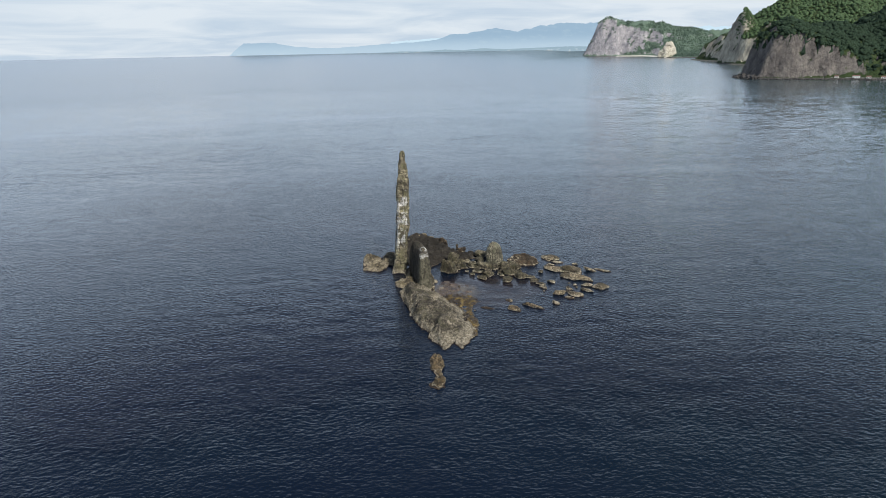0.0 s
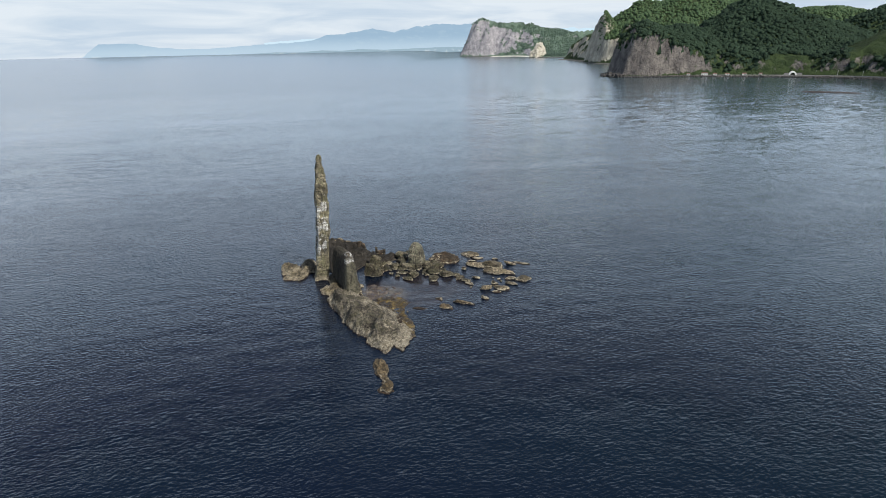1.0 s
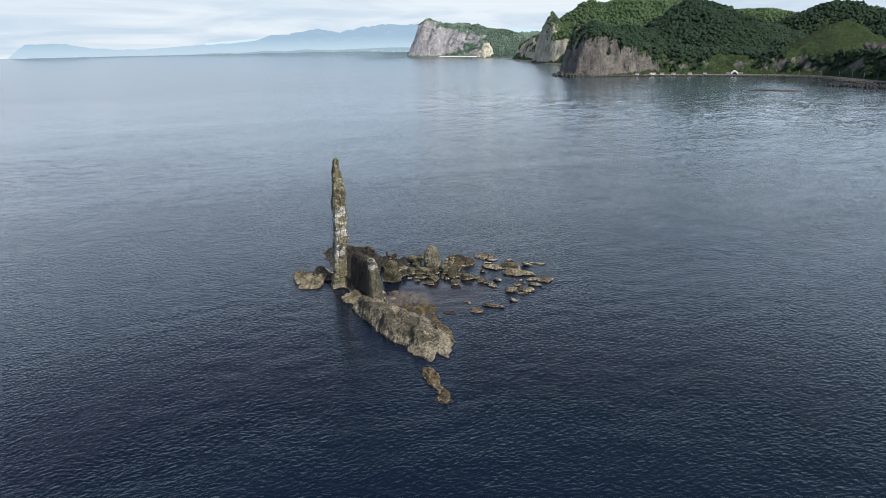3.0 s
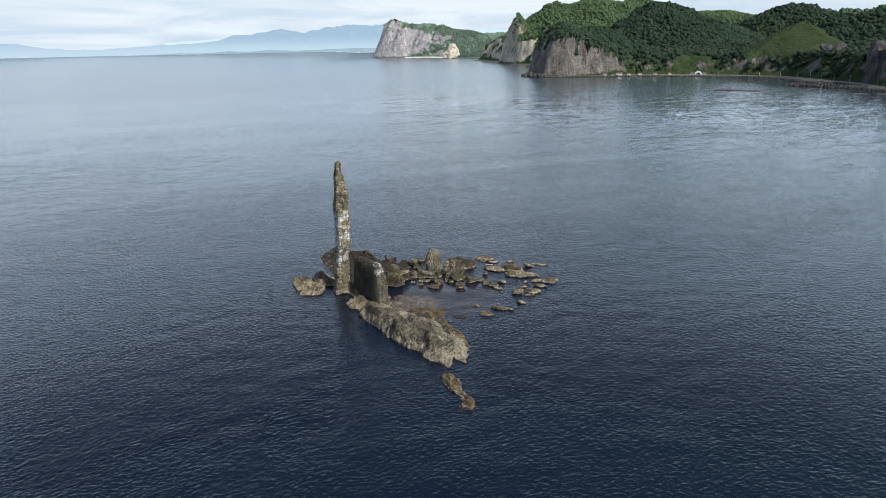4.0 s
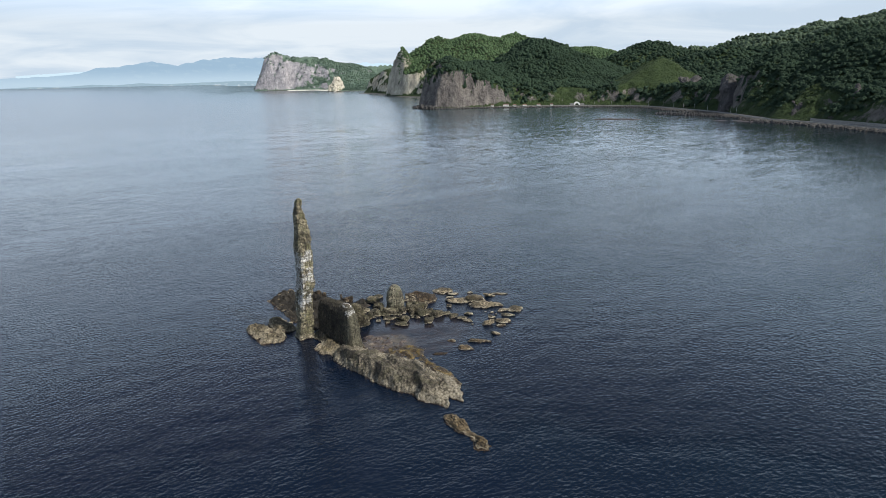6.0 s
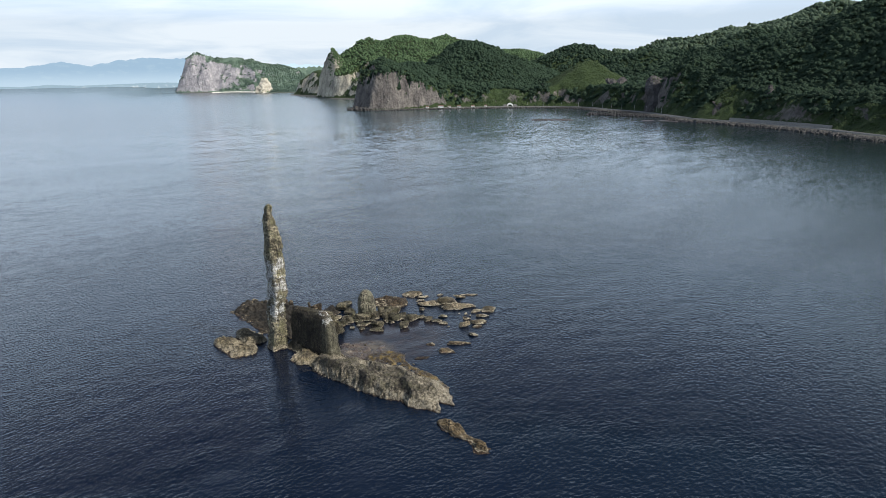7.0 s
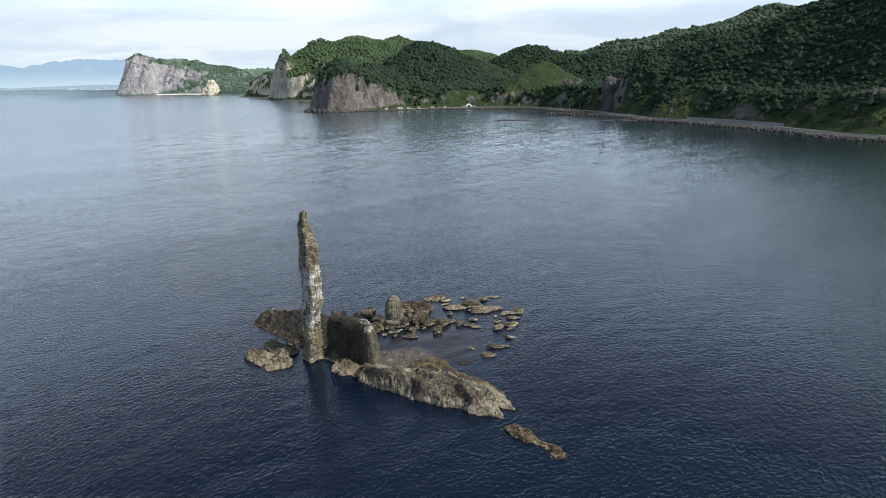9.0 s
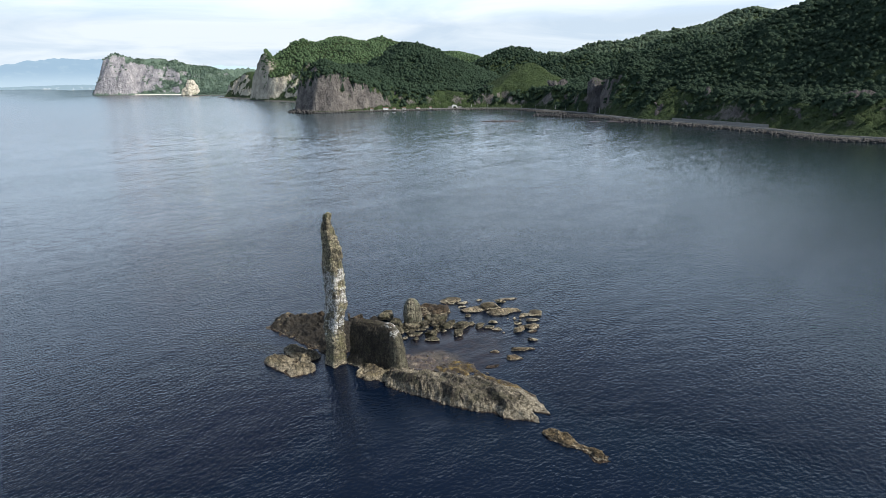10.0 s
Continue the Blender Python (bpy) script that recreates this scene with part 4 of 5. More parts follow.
# height, centre x, centre y, half width x, half width y
PILLAR_PROFILE = [(-2, -15.7, 197.0, 2.9, 3.0), (0.4, -15.6, 197.0, 2.6, 2.8), (1.6, -15.4, 197.1, 2.35, 2.6), (5, -14.9, 197.5, 2.1, 2.45), (10, -14.4, 198.0, 2.0, 2.4), (14.5, -14.0, 198.0, 1.95, 2.5),
                  (17.5, -13.6, 197.8, 2.15, 2.75), (21, -13.5, 197.8, 2.1, 2.7), (25, -13.4, 198.1, 2.05, 2.6), (30, -13.3, 198.5, 2.0, 2.5), (33, -13.2, 198.9, 1.9, 2.35), (35.5, -13.1, 199.4, 1.65, 1.9),
                  (37, -13.2, 199.9, 1.25, 1.4), (40, -13.2, 200.2, 1.05, 1.1), (42, -13.1, 199.9, 1.0, 1.0), (43.0, -13.0, 199.6, 0.85, 0.85), (43.4, -13.0, 199.5, 0.5, 0.5)]
stack_rock("rock_pillar", PILLAR_PROFILE, PILLAR, "tall thin grey rock pillar streaked white with bird lime", "sea stack", turn=4, square=5.5, rough=0.8, bed=0.75, seed=3, rings=260, around=128)

SLAB_PROFILE = [(-2, -7.7, 187.4, 2.7, 9.3), (1, -7.7, 187.4, 2.45, 9.1), (5, -7.7, 187.5, 2.2, 8.8), (9, -7.7, 187.9, 1.9, 8.3), (11.0, -7.7, 188.5, 1.6, 7.6), (12.0, -7.7, 188.9, 1.3, 7.0),
                (12.6, -7.7, 189.1, 0.95, 6.5), (12.9, -7.7, 189.1, 0.6, 5.8), (13.0, -7.7, 189.1, 0.25, 4.8)]
stack_rock("slab_rock", SLAB_PROFILE, SLAB, "upright dark rock slab with a white bird-limed crest", "rock", turn=14, rings=120, around=220, square=6.5, rough=0.55, bed=0.0, seed=12, tilt=0.1)
stack_rock("domed_rock", [(-1, 19.6, 203.2, 2.9, 2.6), (0.5, 19.6, 203.2, 3.05, 2.8), (3.5, 19.5, 203.2, 2.95, 2.7), (6, 19.5, 203.2, 2.55, 2.3), (7.4, 19.5, 203.3, 1.9, 1.7), (8.3, 19.5, 203.3, 0.9, 0.8)],
           DOME, "round-topped standing rock, grey-green with a pale top", "rock", turn=-30, rings=60, around=80, square=2.6, rough=0.42, bed=0.0, seed=31)


def ledge(name, corners, cell, height, material, label, category="rock", seed=1, group="", rough=1.0):
    """A low rock from its outline at the water; height(x, y, d) gives its form, d metres inside the outline."""
    c = np.array(corners, float)
    gx, gy = np.meshgrid(np.arange(c[:, 0].min() - 2, c[:, 0].max() + 2, cell), np.arange(c[:, 1].min() - 2, c[:, 1].max() + 2, cell), indexing="xy")
    wob = 0.7 * rough * fbm(xyz(gx * 0.35, gy * 0.35), 4, 0.55, seed)
    d, inside = edge_distance(gx, gy, corners)
    d = np.where(inside, d, -d) + wob
    z = height(gx, gy, d)
    p = xyz(gx * 0.55, gy * 0.55)
    # tilted plates that break off in steps along the strike
    dip = value_noise(xyz((gx - 0.3 * gy) * 0.42, (gy + 0.3 * gx) * 0.16), seed + 12) * 4
    plates = (np.floor(dip) + np.clip((dip - np.floor(dip)) * 3.0 - 1.0, 0, 1)) / 4
    z = z + np.clip(d, 0, 1.3) * rough * (0.40 * ridged(p * 0.55, 3, seed + 3) - 0.2 + 0.20 * fbm(p * 2.0, 3, 0.5, seed + 8) + 0.34 * plates + 0.08 * ridged(p * 2.9, 2, seed + 14))
    verts, faces = np.stack([gx, gy, z], -1).reshape(-1, 3), grid_faces(*gx.shape)
    faces = faces[(z.ravel()[faces] > -0.9).any(1)]
    return thing(name, mesh_from(name, *used_only(verts, faces)), material, label, category, group)


POINT_LEFT = [(-9.5, 182), (-12.6, 179.5), (-14.2, 176.4), (-14.3, 171.5), (-11.4, 165), (-10.2, 160), (-8.6, 155), (-6.8, 150.5), (-4.2, 146.6), (-4.6, 144), (-2.6, 140.8), (-0.3, 135.6)]
POINT_RIGHT = [(1.5, 138.0), (2.6, 140.6), (4.5, 136.6), (6.4, 139.8), (8.2, 144.2), (8.6, 150), (6.8, 157), (5.4, 162.5), (2, 168), (0.2, 172), (-3, 175.5), (-4.2, 181)]


def point_form(x, y, d):
    """A ledge with a grooved bluff on its seaward side and a back that dips to the lagoon."""
    left, _ = edge_distance(x, y, POINT_LEFT, False)
    right, _ = edge_distance(x, y, POINT_RIGHT, False)
    cap = np.interp(y, [136, 141, 148, 160, 172, 178, 183], [1.1, 2.3, 3.3, 4.0, 4.3, 3.2, 1.8])
    along = 0.28 * x - 0.96 * y
    sway = 0.9 * fbm(xyz(x * 0.22, y * 0.22), 3, 0.5, 73)
    groove = ridged(xyz(along * 0.36 + 0.22 * left + sway, 0.1 * left), 3, 71) - 0.25
    bluff = np.clip((left + 0.85 * groove * np.clip(1.6 - left / 3.4, 0, 1)) / 3.1, 0, 1.4)
    z = soft_min(cap * bluff ** 0.8, cap + 0 * x, 0.5)
    z = soft_min(z, right * 0.46 + 0.25, 1.0)
    bed = value_noise(xyz((x - 0.25 * y) * 0.55, y * 0.12), 77)
    step = (np.floor(bed * 3) + np.clip((bed * 3 - np.floor(bed * 3)) * 4 - 3, 0, 1)) / 3
    return np.where(d > 0, z + (0.22 * bed + 0.45 * step) * np.clip(left - 1.5, 0, 1) * np.clip(right, 0, 1), d * 1.1)


ledge("rock_point", POINT_LEFT + POINT_RIGHT, 0.17, point_form, LEDGE, "long grey rock ledge with pale weathered flanks", seed=5, rough=0.75)


def mound(cap, steep, seed=0, wave=0.5):
    return lambda x, y, d: np.where(d > 0, cap * (1 + wave * value_noise(xyz(x * 0.16, y * 0.16), seed + 60)) * (1 - np.exp(-np.maximum(d, 0) * steep / cap)), d * 1.1)


def ribbed(cap, turn, seed, wide=0.34, steep=1.25):
    """A rock of upturned beds: sharp ribs side by side, running at that angle."""
    c, w = math.cos(radians(turn)), math.sin(radians(turn))

    def form(x, y, d):
        u, v = x * c + y * w, y * c - x * w
        sway = 0.8 * fbm(xyz(x * 0.2, y * 0.2), 3, 0.5, seed + 7)
        rib = ridged(xyz(u * 0.07, v * wide + sway), 3, seed) - 0.2
        lump = 0.75 + 0.45 * value_noise(xyz(x * 0.17, y * 0.17), seed + 3)
        inner = np.maximum(d + 0.7 * rib, 0.0)
        return np.where(d > 0, cap * lump * (1 - np.exp(-inner * steep / cap)) * (1 + 0.28 * rib) + 0.05, d * 1.1)
    return form


ledge("low_rock", [(-28.4, 213.2), (-30.2, 212.6), (-30.0, 206.5), (-28.9, 203.0), (-28.7, 198.2), (-27.4, 196.9), (-25.6, 196.6), (-22.2, 197.4), (-20.6, 200.6), (-20.2, 203.6), (-22.4, 206.6), (-23.2, 211.6), (-25.8, 213.9)], 0.17,
      ribbed(2.5, 62, 4), LOW, "low ribbed tan rock beside the stack", seed=15, rough=0.7)
ledge("low_rock", [(-22.3, 204.6), (-20.0, 202.9), (-17.4, 202.4), (-15.6, 203.6), (-15.2, 208.5), (-16.4, 213), (-19.5, 216.4), (-22.3, 215.6), (-22.9, 210)], 0.17,
      ribbed(1.9, 75, 44), LOW, "dark-topped lumpy rock beside a narrow channel", seed=16, rough=0.8)
ledge("ledge_foot", [(-14.6, 189), (-16.2, 186), (-15.6, 182.4), (-14.2, 180.6), (-13.2, 177.2), (-9.0, 175.8), (-6.0, 179.0), (-7.0, 185), (-10.5, 188.5)], 0.17,
      ribbed(2.0, 35, 24, 0.4), LOW, "pale tan ribbed rock at the foot of the slab", seed=17, rough=0.7)

SHELF_WEST = [(-16.4, 235), (-16.4, 226), (-15.9, 219), (-15.2, 212), (-15.0, 205), (-12, 200)]


def shelf_form(x, y, d):
    """A broad bed that dips to the west, broken into blocks along its back."""
    west, _ = edge_distance(x, y, SHELF_WEST, False)
    top = np.interp(x, [-12, -4, 4, 13], [1.9, 1.5, 1.0, 0.7])
    z = soft_min(0.34 * west + 0.1, top, 0.5)
    back = np.clip((0.62 * x + 0.78 * y - 168) / 6.0, 0, 1)
    block = np.round(value_noise(xyz(x * 0.34, y * 0.34), 91) * 3) / 3
    return np.where(d > 0, z * np.clip(d / 0.9, 0.15, 1) + back * (0.65 * block + 0.35 * ridged(xyz(x * 0.3, y * 0.3), 2, 92)) * np.clip(d, 0, 1), d * 1.1)


ledge("reef_shelf", SHELF_WEST + [(-9, 200), (-4, 198), (-3, 203), (3, 207), (9, 208), (12.5, 210), (12.8, 214), (8.6, 215.3), (4.2, 219.5), (0.5, 225), (-1.3, 231.5), (-5.3, 235.7), (-10.2, 237.5)],
      0.22, shelf_form, SHELF, "broad dark rock shelf dipping into the water behind the stack", seed=25, rough=1.0)
ledge("rock_hump", [(24.8, 202), (27.5, 199.8), (31, 199.6), (34.5, 199), (36, 203), (35.6, 209), (33, 212), (28.6, 211.8), (25.2, 208.4)], 0.18, ribbed(1.3, 20, 54, 0.25), HUMP,
      "weedy dark brown rock hump behind the boulders", seed=57, rough=0.9)
ledge("rock_islet", [(-3.8, 131.2), (-2.9, 133.2), (-1.1, 132.8), (-0.5, 129.6), (-0.6, 126.4), (-0.8, 124), (0.1, 121), (-0.4, 118.2), (-1.6, 117.2), (-3.3, 117.8), (-3.7, 119.6), (-2.9, 121.6), (-2.9, 125), (-3.9, 128)], 0.16,
      ribbed(1.35, 100, 14, 0.45), REEF, "small narrow brown rock islet awash at one end", seed=35, rough=0.7)
ledge("rock_plinth", [(-13.2, 196), (-12.9, 190), (-11.3, 184.5), (-7.6, 180.6), (-2.6, 179.6), (-2.2, 186), (-4.5, 196)], 0.22, mound(2.3, 1.7, 21, 0.3), SLAB,
      "dark broken rock foot of the slab", seed=55)
ledge("tidal_flat", [(-3.4, 185), (1.5, 186.6), (7.2, 185.6), (10.2, 178), (10.0, 170.5), (5, 170), (0, 172.5), (-3.5, 176.5)], 0.2,
      lambda x, y, d: np.where(d > 0, np.minimum(0.1 * d, 0.22), d) - 0.16 + 0.2 * fbm(xyz(x * 0.6, y * 0.6), 4, 0.6, 52), MUD, "weedy brown rock flat awash beside the ledge", "tidal flat", seed=46, rough=0.15)
ledge("weed_bed", [(-1.5, 173), (3.2, 175), (9.9, 172.6), (12.2, 168.6), (9.4, 165.2), (8.7, 161.3), (9.9, 156.2), (10.4, 150.3), (9.6, 144.9), (8.0, 144.3), (7.5, 150.7), (5.4, 159.1), (1.4, 165.8)], 0.2,
      lambda x, y, d: np.where(d > 0, np.minimum(d * 0.3, 0.24), d) - 0.03 + 0.2 * fbm(xyz(x * 0.7, y * 0.7), 4, 0.6, 50), WEED, "brown and olive kelp bed lying on shallow rock", "seaweed", seed=45, rough=0.22)


def boulder(name, x, y, wide, deep, tall, seed, material, label, group, flat=False):
    """A wave-worn rock: x, y is its front foot; wide across, deep away from it."""
    bm = bmesh.new()
    bmesh.ops.create_icosphere(bm, subdivisions=5 if wide > 4.5 else 4 if wide > 1.3 else 3, radius=1.0)
    p = np.array([v.co for v in bm.verts])
    tris = np.array([[v.index for v in f.verts] for f in bm.faces])
    bm.free()
    power = 0.62 if flat else 0.8
    p = np.sign(p) * np.abs(p) ** power
    p /= np.abs(p).max()
    q = p + seed * 3.7
    p = p * (1 + 0.20 * fbm(q * 1.3, 3, 0.5, seed) + 0.10 * ridged(q * 2.4, 3, seed + 4))[:, None]
    rng = np.random.default_rng(seed)
    for _ in range(13):
        cut = rng.normal(size=3) * [1, 1, 0.55 if flat else 0.8]
        cut /= np.linalg.norm(cut)
        over = np.maximum(p @ cut - rng.uniform(0.48, 0.84), 0)
        p = p - 0.92 * over[:, None] * cut
    p *= 1 / np.abs(p).max(0)
    p = p * (1 + 0.08 * fbm(q * 3.2, 4, 0.6, seed + 2) + 0.05 * ridged(q * 5, 2, seed + 6))[:, None]
    if flat:
        p[:, 2] += 0.35 * p[:, 1] * rng.uniform(-1, 1) + 0.3 * p[:, 0] * rng.uniform(-1, 1)
    t = math.atan2(-0.55, 0.83) + rng.uniform(-0.18, 0.18)
    u, v = np.array([math.cos(t), math.sin(t)]), np.array([-math.sin(t), math.cos(t)])
    under = 0.35 * tall + 0.25
    local = p * [wide / 2, deep / 2, (tall + under) / 2]
    xy = local[:, :1] * u + local[:, 1:2] * v
    me = mesh_from(name, np.concatenate([xy, local[:, 2:]], 1), tris)
    ob = thing(name, me, material, label, "rock", group)
    c = np.array([x, y]) + v * deep / 2
    ob.location = (c[0], c[1], (tall - under) / 2)
    return ob


BOULDERS = [(36.7, 182.4, 2.5, 1.8, 0.9), (32.4, 180.8, 3.4, 2, 1), (33.5, 177.8, 2.7, 1.4, 0.7), (30.3, 183, 3.1, 2.4, 1.4), (30.8, 186.4, 2.2, 2, 1.1), (26.2, 186.9, 5.8, 3.5, 1.9),
            (23.1, 189.8, 3.7, 3, 1.9), (24.2, 194.6, 5, 5, 2.6), (15.6, 188.8, 4.2, 3, 2), (13.4, 186.9, 4.4, 2.4, 1.0), (14.2, 196.9, 5.2, 3.4, 2), (12.6, 193.4, 4.2, 2, 0.9),
            (17, 202.3, 3.1, 2.5, 1.6), (13.5, 204.9, 3.7, 3, 2), (13.1, 209.9, 4.7, 4, 2.8), (18.2, 214.1, 2.6, 1.5, 1)]
MORE_BOULDERS = [(13.2, 201.8, 2.6, 2.4, 1.5), (18.9, 195.8, 2.5, 2.4, 2), (16.8, 194.8, 2, 1.6, 1.2), (20.4, 192, 2.4, 2, 1.5), (8.5, 194.1, 1.5, 1.2, 0.8), (0.2, 192.8, 5.4, 4.6, 5.6),
                 (2.5, 200.5, 4.6, 4, 4.2), (5.0, 196.5, 2.2, 2, 2.0), (7.2, 197.6, 2.0, 1.8, 2.3), (10.2, 198.6, 2.6, 2.2, 1.8), (22, 197.5, 3.4, 3, 2.2), (26.5, 191.5, 2.2, 2, 1.2)]
for n, row in enumerate(BOULDERS + MORE_BOULDERS):
    row = (row[0], row[1], row[2] * 1.25, row[3] * 1.25, row[4] * 1.15)
    boulder("boulder", *row, 100 + n, BOULDER, "grey-green boulder with a pale waterline" if row[4] > 1.2 else "small pale boulder at the waterline", "boulders behind the lagoon")
FLATS = [(40.4, 204.4, 6.4, 3.5, 1.4), (42.5, 201.4, 3.4, 2, 0.6), (48.7, 199.6, 2, 1.5, 0.6), (56.4, 192.7, 5.5, 1.8, 0.4), (52.4, 192.4, 3.7, 2, 1),
         (46, 190.6, 6.2, 4, 1.9), (39.4, 192.6, 9.5, 4.5, 1.2), (40, 199.4, 3, 1.5, 0.5), (43.2, 184.4, 7.5, 4, 1.2), (47.8, 183.6, 5.5, 3, 0.9), (41.4, 187.5, 2, 1.6, 1), (34.6, 192.3, 2, 1.6, 0.9)]
MORE_FLATS = [(51, 176, 4.8, 3, 1.1), (48, 178.5, 3.2, 2, 0.8), (47.3, 174, 3.8, 2, 0.7), (41.7, 175.7, 2, 1.5, 0.7), (37, 171.6, 3.5, 2.6, 1.2), (42.2, 169.9, 4.2, 2.6, 1),
              (40.1, 168.8, 2.7, 1.3, 0.5), (34.8, 164.8, 2.6, 1.8, 0.7), (44.2, 179.5, 1.3, 1, 0.4)]
for n, row in enumerate(FLATS + MORE_FLATS):
    row = (row[0], row[1], row[2] * 1.3, row[3] * 1.3, row[4] * 1.1)
    boulder("flat_rock", *row, 200 + n, FLAT, "tilted flat brown rock" if row[2] > 3 else "small low brown rock", "flat rocks of the reef", True)
for n, row in enumerate([(27.3, 161.9, 7.5, 3.5, 0.6), (20.8, 160.3, 5.2, 3.2, 0.8), (20.2, 168, 3.9, 2, 0.35), (13, 162.4, 4.5, 2.5, 0.12)]):
    boulder("reef_rock", *row, 300 + n, REEF, "low weedy yellow-brown reef rock", "reef rocks of the lagoon", True)


# ---- along the shore road ----
def along_shore(first, last, inland, step):
    """Places every step metres along the shore line, that far inland of it, and the direction there."""
    c = np.array(SHORE[first:last + 1], float)
    s = np.concatenate([[0], np.cumsum(np.hypot(*np.diff(c, axis=0).T))])
    at = np.arange(0, s[-1], step)
    smooth = np.stack([np.mean([np.interp(at + o, s, c[:, k]) for o in (-60, -40, -20, 0, 20, 40, 60)], 0) for k in (0, 1)], -1)
    way = np.gradient(smooth, axis=0)
    way /= np.linalg.norm(way, axis=1)[:, None]
    return smooth + np.stack([way[:, 1], -way[:, 0]], -1) * inland, way


def ribbon(name, first, last, section, material, label, category, kind=""):
    """A band along the shore: section is rows of metres inland and height."""
    rows = [np.concatenate([along_shore(first, last, d, 8.0)[0], np.full((len(along_shore(first, last, d, 8.0)[0]), 1), z)], 1) for d, z in section]
    return thing(name, mesh_from(name, np.concatenate(rows), grid_faces(len(rows), len(rows[0])), False), material, label, category, kind=kind)


ASPHALT = plain("asphalt", (0.04, 0.04, 0.042), (0.075, 0.075, 0.075), 0.9, 0.85, 0.01)
ribbon("road", 1, 23, [(19, 3.0), (19, 4.0), (27, 4.1), (27, 3.0)], ASPHALT, "grey coast road on the shore terrace", "road", "structure")
ribbon("sea_wall", 1, 23, [(15.5, 1.5), (16.3, 4.5), (17.0, 4.5), (17.3, 3.0)], CONCRETE, "long low weathered concrete sea wall", "wall")
ribbon("retaining_wall", 6, 10, [(28, 3.0), (28.3, 8.2), (29.2, 8.2), (29.4, 3.0)], CONCRETE, "pale concrete retaining wall under the slope", "wall")


def box_bm(sx, sy, sz, at=(0, 0, 0), bevel=0.0):
    bm = bmesh.new()
    bmesh.ops.create_cube(bm, size=1.0)
    bmesh.ops.scale(bm, vec=(sx, sy, sz), verts=bm.verts)
    if bevel:
        bmesh.ops.bevel(bm, geom=bm.edges, offset=bevel, segments=2, affect="EDGES", profile=0.6)
    bmesh.ops.translate(bm, vec=at, verts=bm.verts)
    return bm


def house(x, y, z, wide, deep, tall, turn, walls, label):
    """A small house: walls, gable roof with eaves, a door and two windows."""
    ob = tagged(new("house"), label, "house", "houses on the shore")
    ob.matrix_world = pose(x, y, z, 0, 0, turn)
    part("wall", box_bm(wide, deep, tall, (0, 0, tall / 2)), walls, ob)
    bm = bmesh.new()
    e = 0.5
    pts = [bm.verts.new(p) for p in ((-wide / 2 - e, -deep / 2 - e, tall), (wide / 2 + e, -deep / 2 - e, tall), (wide / 2 + e, deep / 2 + e, tall), (-wide / 2 - e, deep / 2 + e, tall),
                                     (-wide / 2 - e, 0, tall + deep * 0.32), (wide / 2 + e, 0, tall + deep * 0.32))]
    for f in ((0, 1, 5, 4), (2, 3, 4, 5), (0, 4, 3), (1, 2, 5), (0, 3, 2, 1)):
        bm.faces.new([pts[i] for i in f])
    part("roof", bm, ROOFING, ob)
    part("door", box_bm(1.0, 0.12, 2.0, (-wide * 0.3, -deep / 2 - 0.03, 1.0)), DARK, ob)
    for k in (0.02, 0.3):
        part("window", box_bm(1.4, 0.1, 1.1, (wide * k, -deep / 2 - 0.02, tall * 0.55)), DARK, ob)
    return ob


for x, y, wide, turn in ((866, 1252, 13, -35), (884, 1240, 8, -35), (905, 1226, 9, -32), (838, 1272, 7, -40), (800, 1302, 8, -45), (935, 1208, 8, -30), (962, 1190, 6, -30)):
    house(x, y, 3.6, wide, 6.5, 4.2 if wide > 10 else 3.0, turn, WHITEWASH, "white house with a dark gable roof by the shore" if wide > 10 else "small white shed with a dark roof")


def tunnel_portal(x, y, z, turn):
    """A concrete road portal: a half-round arch in a stepped face."""
    ob = tagged(new("tunnel_portal"), "pale concrete road tunnel portal with an arched mouth", "tunnel")
    ob.matrix_world = pose(x, y, z, 0, 0, turn)
    bm = bmesh.new()
    n, inner, outer, deep = 18, 5.2, 7.6, 16.0
    rings = []
    for depth in (0.0, deep):
        for r in (inner, outer):
            rings.append([bm.verts.new((r * math.cos(math.pi * k / n), depth, (r + (1.0 if r == outer else 0)) * math.sin(math.pi * k / n))) for k in range(n + 1)])
    for a, b in ((0, 1), (1, 3), (3, 2), (2, 0)):
        for k in range(n):
            bm.faces.new((rings[a][k], rings[a][k + 1], rings[b][k + 1], rings[b][k]))
    part("arch", bm, WHITEWASH, ob)
    for side in (-1, 1):
        part("wing_wall", box_bm(10.0, 1.0, 5.0, (side * 12.4, 0.6, 2.5), 0.1), CONCRETE, ob)
    part("mouth", box_bm(10.0, 0.6, 5.2, (0, deep - 1.0, 2.6)), DARK, ob)


tunnel_portal(1012, 1152, 3.2, -38)


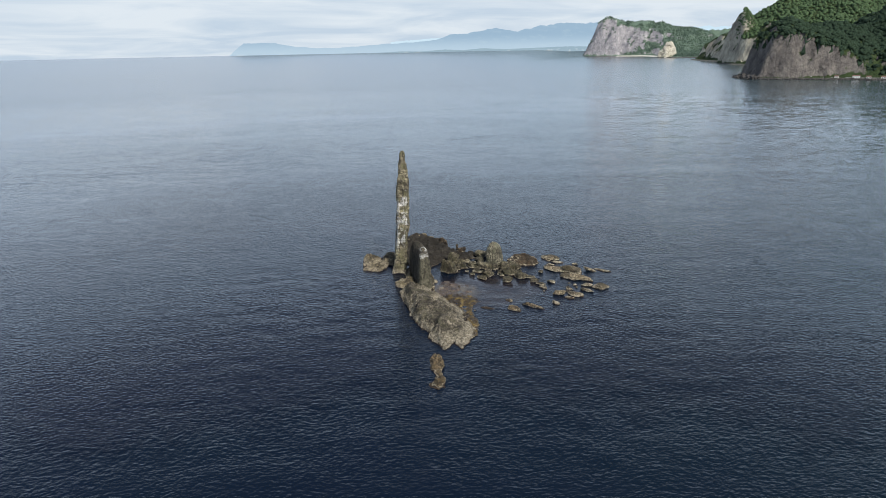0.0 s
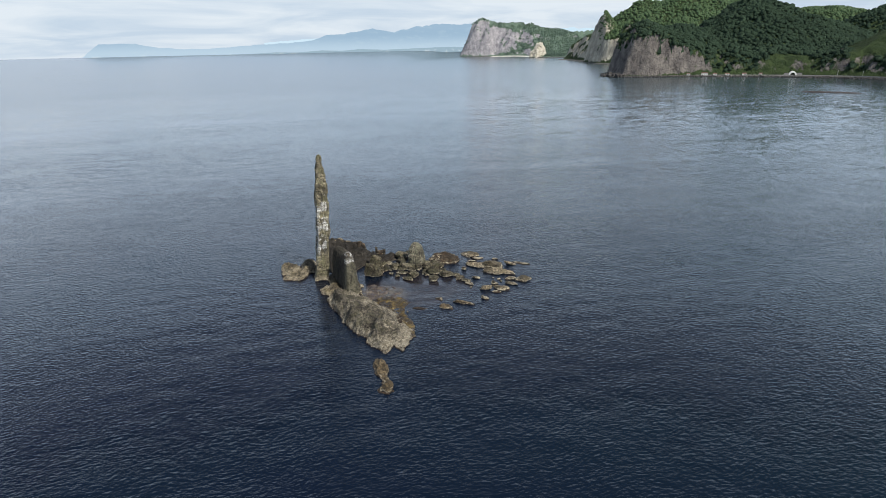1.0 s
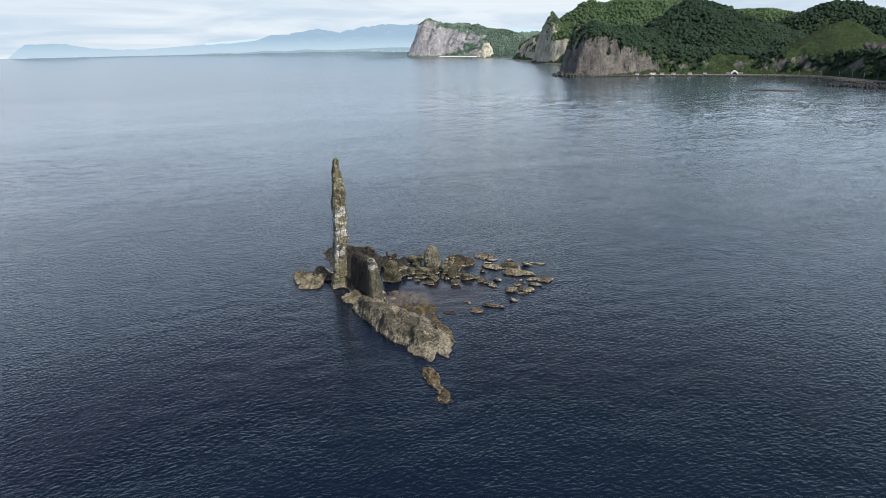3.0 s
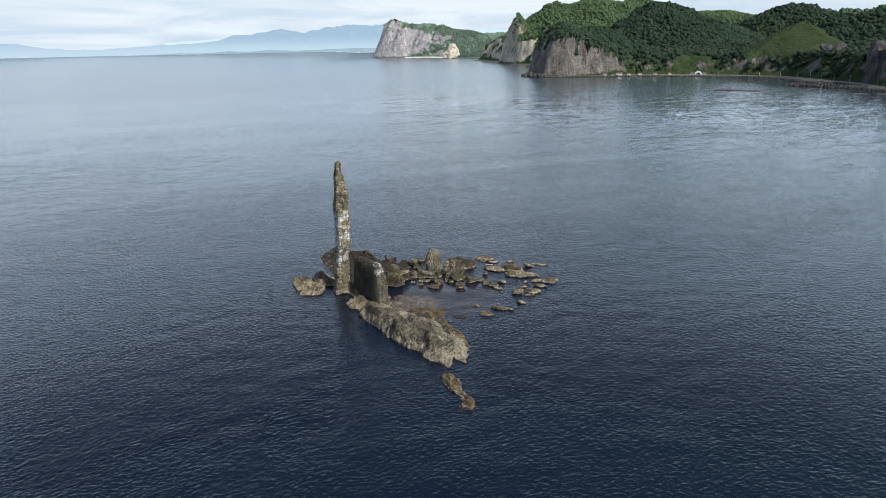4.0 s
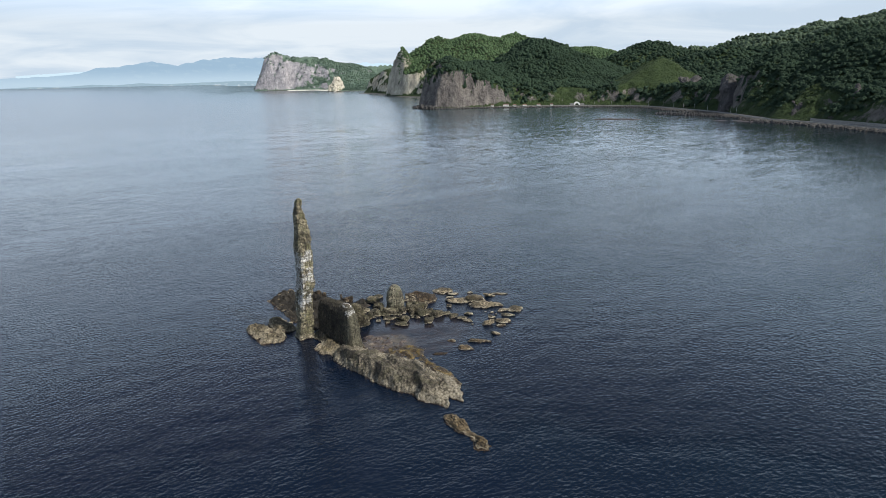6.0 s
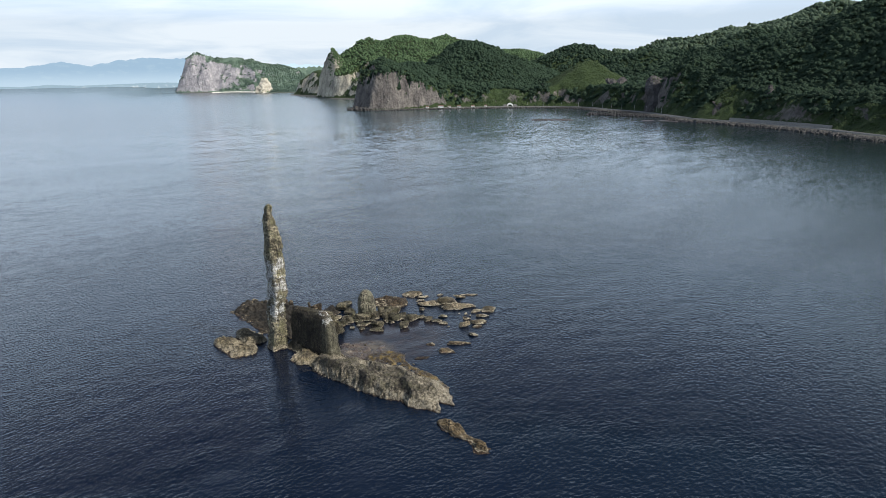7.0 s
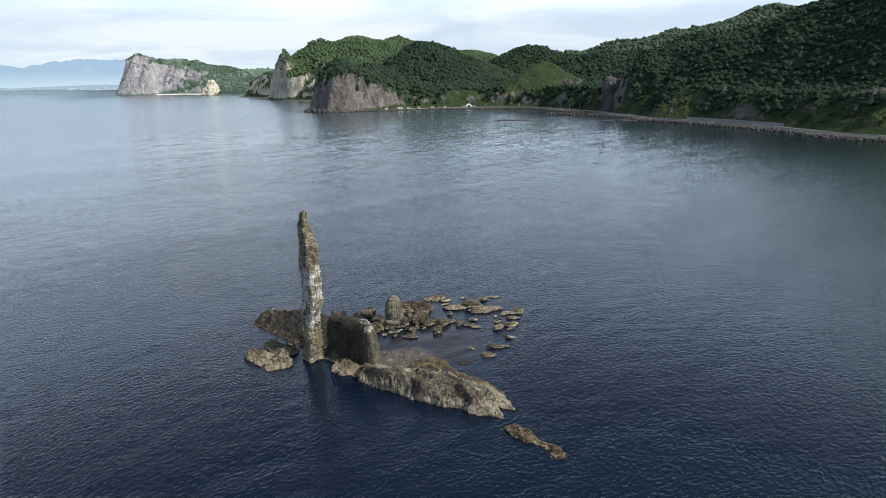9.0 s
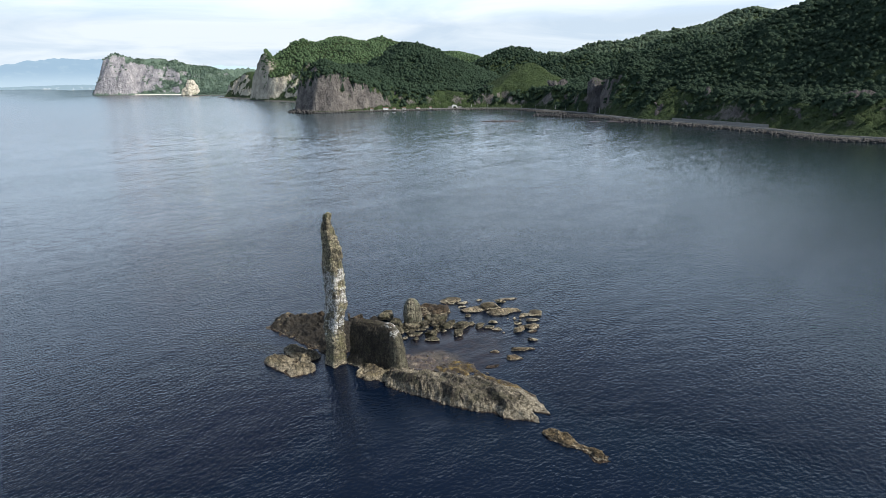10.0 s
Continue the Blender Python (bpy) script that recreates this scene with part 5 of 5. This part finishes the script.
def block_mound(name, ax, ay, bx, by, wide, tall, count, seed, material, label, category, size=(1.4, 2.6)):
    """A mound of heaped stones along a line, joined."""
    rng = np.random.default_rng(seed)
    bm = bmesh.new()
    bmesh.ops.create_icosphere(bm, subdivisions=1, radius=1.0)
    base = np.array([v.co for v in bm.verts])
    tris = np.array([[v.index for v in f.verts] for f in bm.faces])
    bm.free()
    t, o = rng.uniform(0, 1, count), rng.normal(0, 0.4, count)
    ux, uy = bx - ax, by - ay
    far = math.hypot(ux, uy)
    x, y = ax + t * ux - uy / far * o * wide, ay + t * uy + ux / far * o * wide
    z = tall * np.clip(1 - np.abs(o), 0, 1) * rng.uniform(0.3, 1, count)
    lump = base[None] * (1 + rng.uniform(-0.35, 0.3, (count, len(base), 1))) * rng.uniform(*size, (count, 1, 1)) * rng.uniform(0.7, 1.2, (count, 1, 3))
    verts = lump + np.stack([x, y, z], -1)[:, None]
    faces = tris[None] + (np.arange(count) * len(base))[:, None, None]
    return thing(name, mesh_from(name, verts.reshape(-1, 3), faces.reshape(-1, 3), False), material, label, category, kind="stuff")


SHORE_STONE = plain("shore_stone", (0.012, 0.0115, 0.011), (0.058, 0.054, 0.051), 0.35, 0.85, 0.3)
block_mound("breakwater_blocks", 906, 820, 928, 695, 7, 4.0, 420, 61, SHORE_STONE, "dark breakwater of heaped concrete blocks", "breakwater")
block_mound("cliff_foot_stones", 702, 1335, 712, 1440, 22, 6.0, 160, 62, SHORE_STONE, "fallen grey boulders at the cliff foot", "boulders", (2.0, 6.0))
for n in range(2, 23):
    (ax, ay), (bx, by) = SHORE[n], SHORE[n + 1]
    block_mound("shore_stones", ax + 4, ay, bx + 4, by, 12, 1.6, 150, 70 + n, SHORE_STONE, "dark stones along the tide line", "stones", (0.9, 2.8))
ledge("offshore_reef", [(722, 806), (733, 786), (748, 766), (768, 746), (778, 744), (770, 756), (757, 770), (744, 790), (731, 806)], 1.0, mound(1.7, 0.9, 3, 0.6), AWASH,
      "flat dark reddish reef awash off the shore", "reef", seed=81, rough=0.5)
ledge("tidal_reef", [(842, 610), (850, 590), (862, 578), (880, 600), (875, 622), (858, 630)], 1.0, mound(0.5, 0.12, 6, 0.9), AWASH, "flat dark reef bared at the tide line", "reef", seed=82, rough=0.5)
ledge("tidal_reef", [(828, 640), (834, 628), (846, 628), (848, 640), (838, 650)], 1.0, mound(0.5, 0.12, 7, 0.9), AWASH, "flat dark reef bared at the tide line", "reef", seed=83, rough=0.5)


def lamp_post(x, y, tall, turn):
    ob = tagged(new("utility_pole"), "slim grey roadside pole", "pole", "poles along the road")
    ob.matrix_world = pose(x, y, 3.8, 0, 0, turn)
    bm = bmesh.new()
    bmesh.ops.create_cone(bm, cap_ends=True, segments=8, radius1=0.28, radius2=0.16, depth=tall, matrix=Matrix.Translation((0, 0, tall / 2)))
    part("pole", bm, STEEL, ob)
    part("cross_arm", box_bm(1.8, 0.16, 0.16, (0, 0, tall - 0.9)), STEEL, ob)


posts, ways = along_shore(13, 19, 31, 42.0)
for (px_, py_), w in zip(posts, ways):
    lamp_post(px_, py_, 10.5, math.degrees(math.atan2(w[1], w[0])))


# ---- loose stones on the flats of the lagoon ----
dice = random.Random(9)
for n, (x, y, spread) in enumerate([(-1, 177.5, 2.5), (2.5, 174.5, 2.5), (7.5, 171, 2), (5, 180, 4), (8, 162, 1.5), (9, 154, 1.2), (30, 190, 4), (10, 191, 3), (38, 176, 5), (46, 181, 4)] * 3):
    boulder("stone", x + dice.uniform(-1, 1) * spread, y + dice.uniform(-1, 1) * spread, dice.uniform(0.5, 1.1), dice.uniform(0.4, 0.9), dice.uniform(0.25, 0.5), 400 + n, LOW,
            "small pale stone on the lagoon flats", "stones of the lagoon")
# the jumble round the domed rock
dice = random.Random(21)
for n in range(44):
    f, side = dice.random(), dice.gauss(0, 1)
    x, y = 3 + 24 * f + 1.6 * side, 201 - 9 * f + 3.6 * side
    if math.hypot(x - 19.5, y - 203.2) < 3.4:
        continue
    size = dice.uniform(1.3, 3.4)
    boulder("boulder", x, y, size, size * dice.uniform(0.7, 1.0), size * dice.uniform(0.45, 0.75), 500 + n, BOULDER,
            "grey-green boulder wedged among others" if size > 2.2 else "small dark boulder wedged among others", "boulders behind the lagoon")
# blocks broken from the back of the shelf
dice = random.Random(33)
for n in range(26):
    f = dice.random()
    x, y = np.interp(f, [0, 0.3, 0.5, 0.75, 1], [-15, -8, -1.5, 4, 10]) + dice.gauss(0, 0.9), np.interp(f, [0, 0.3, 0.5, 0.75, 1], [231, 234.5, 227, 219.5, 213]) + dice.gauss(0, 1.2)
    size = dice.uniform(1.2, 3.6)
    boulder("flat_rock", x, y, size, size * dice.uniform(0.6, 1.0), dice.uniform(1.5, 2.6), 600 + n, FLAT if f < 0.4 else HUMP, "pale broken slab on the dark shelf" if f < 0.4 else "dark weedy slab on the shelf",
            "broken slabs on the shelf", True)
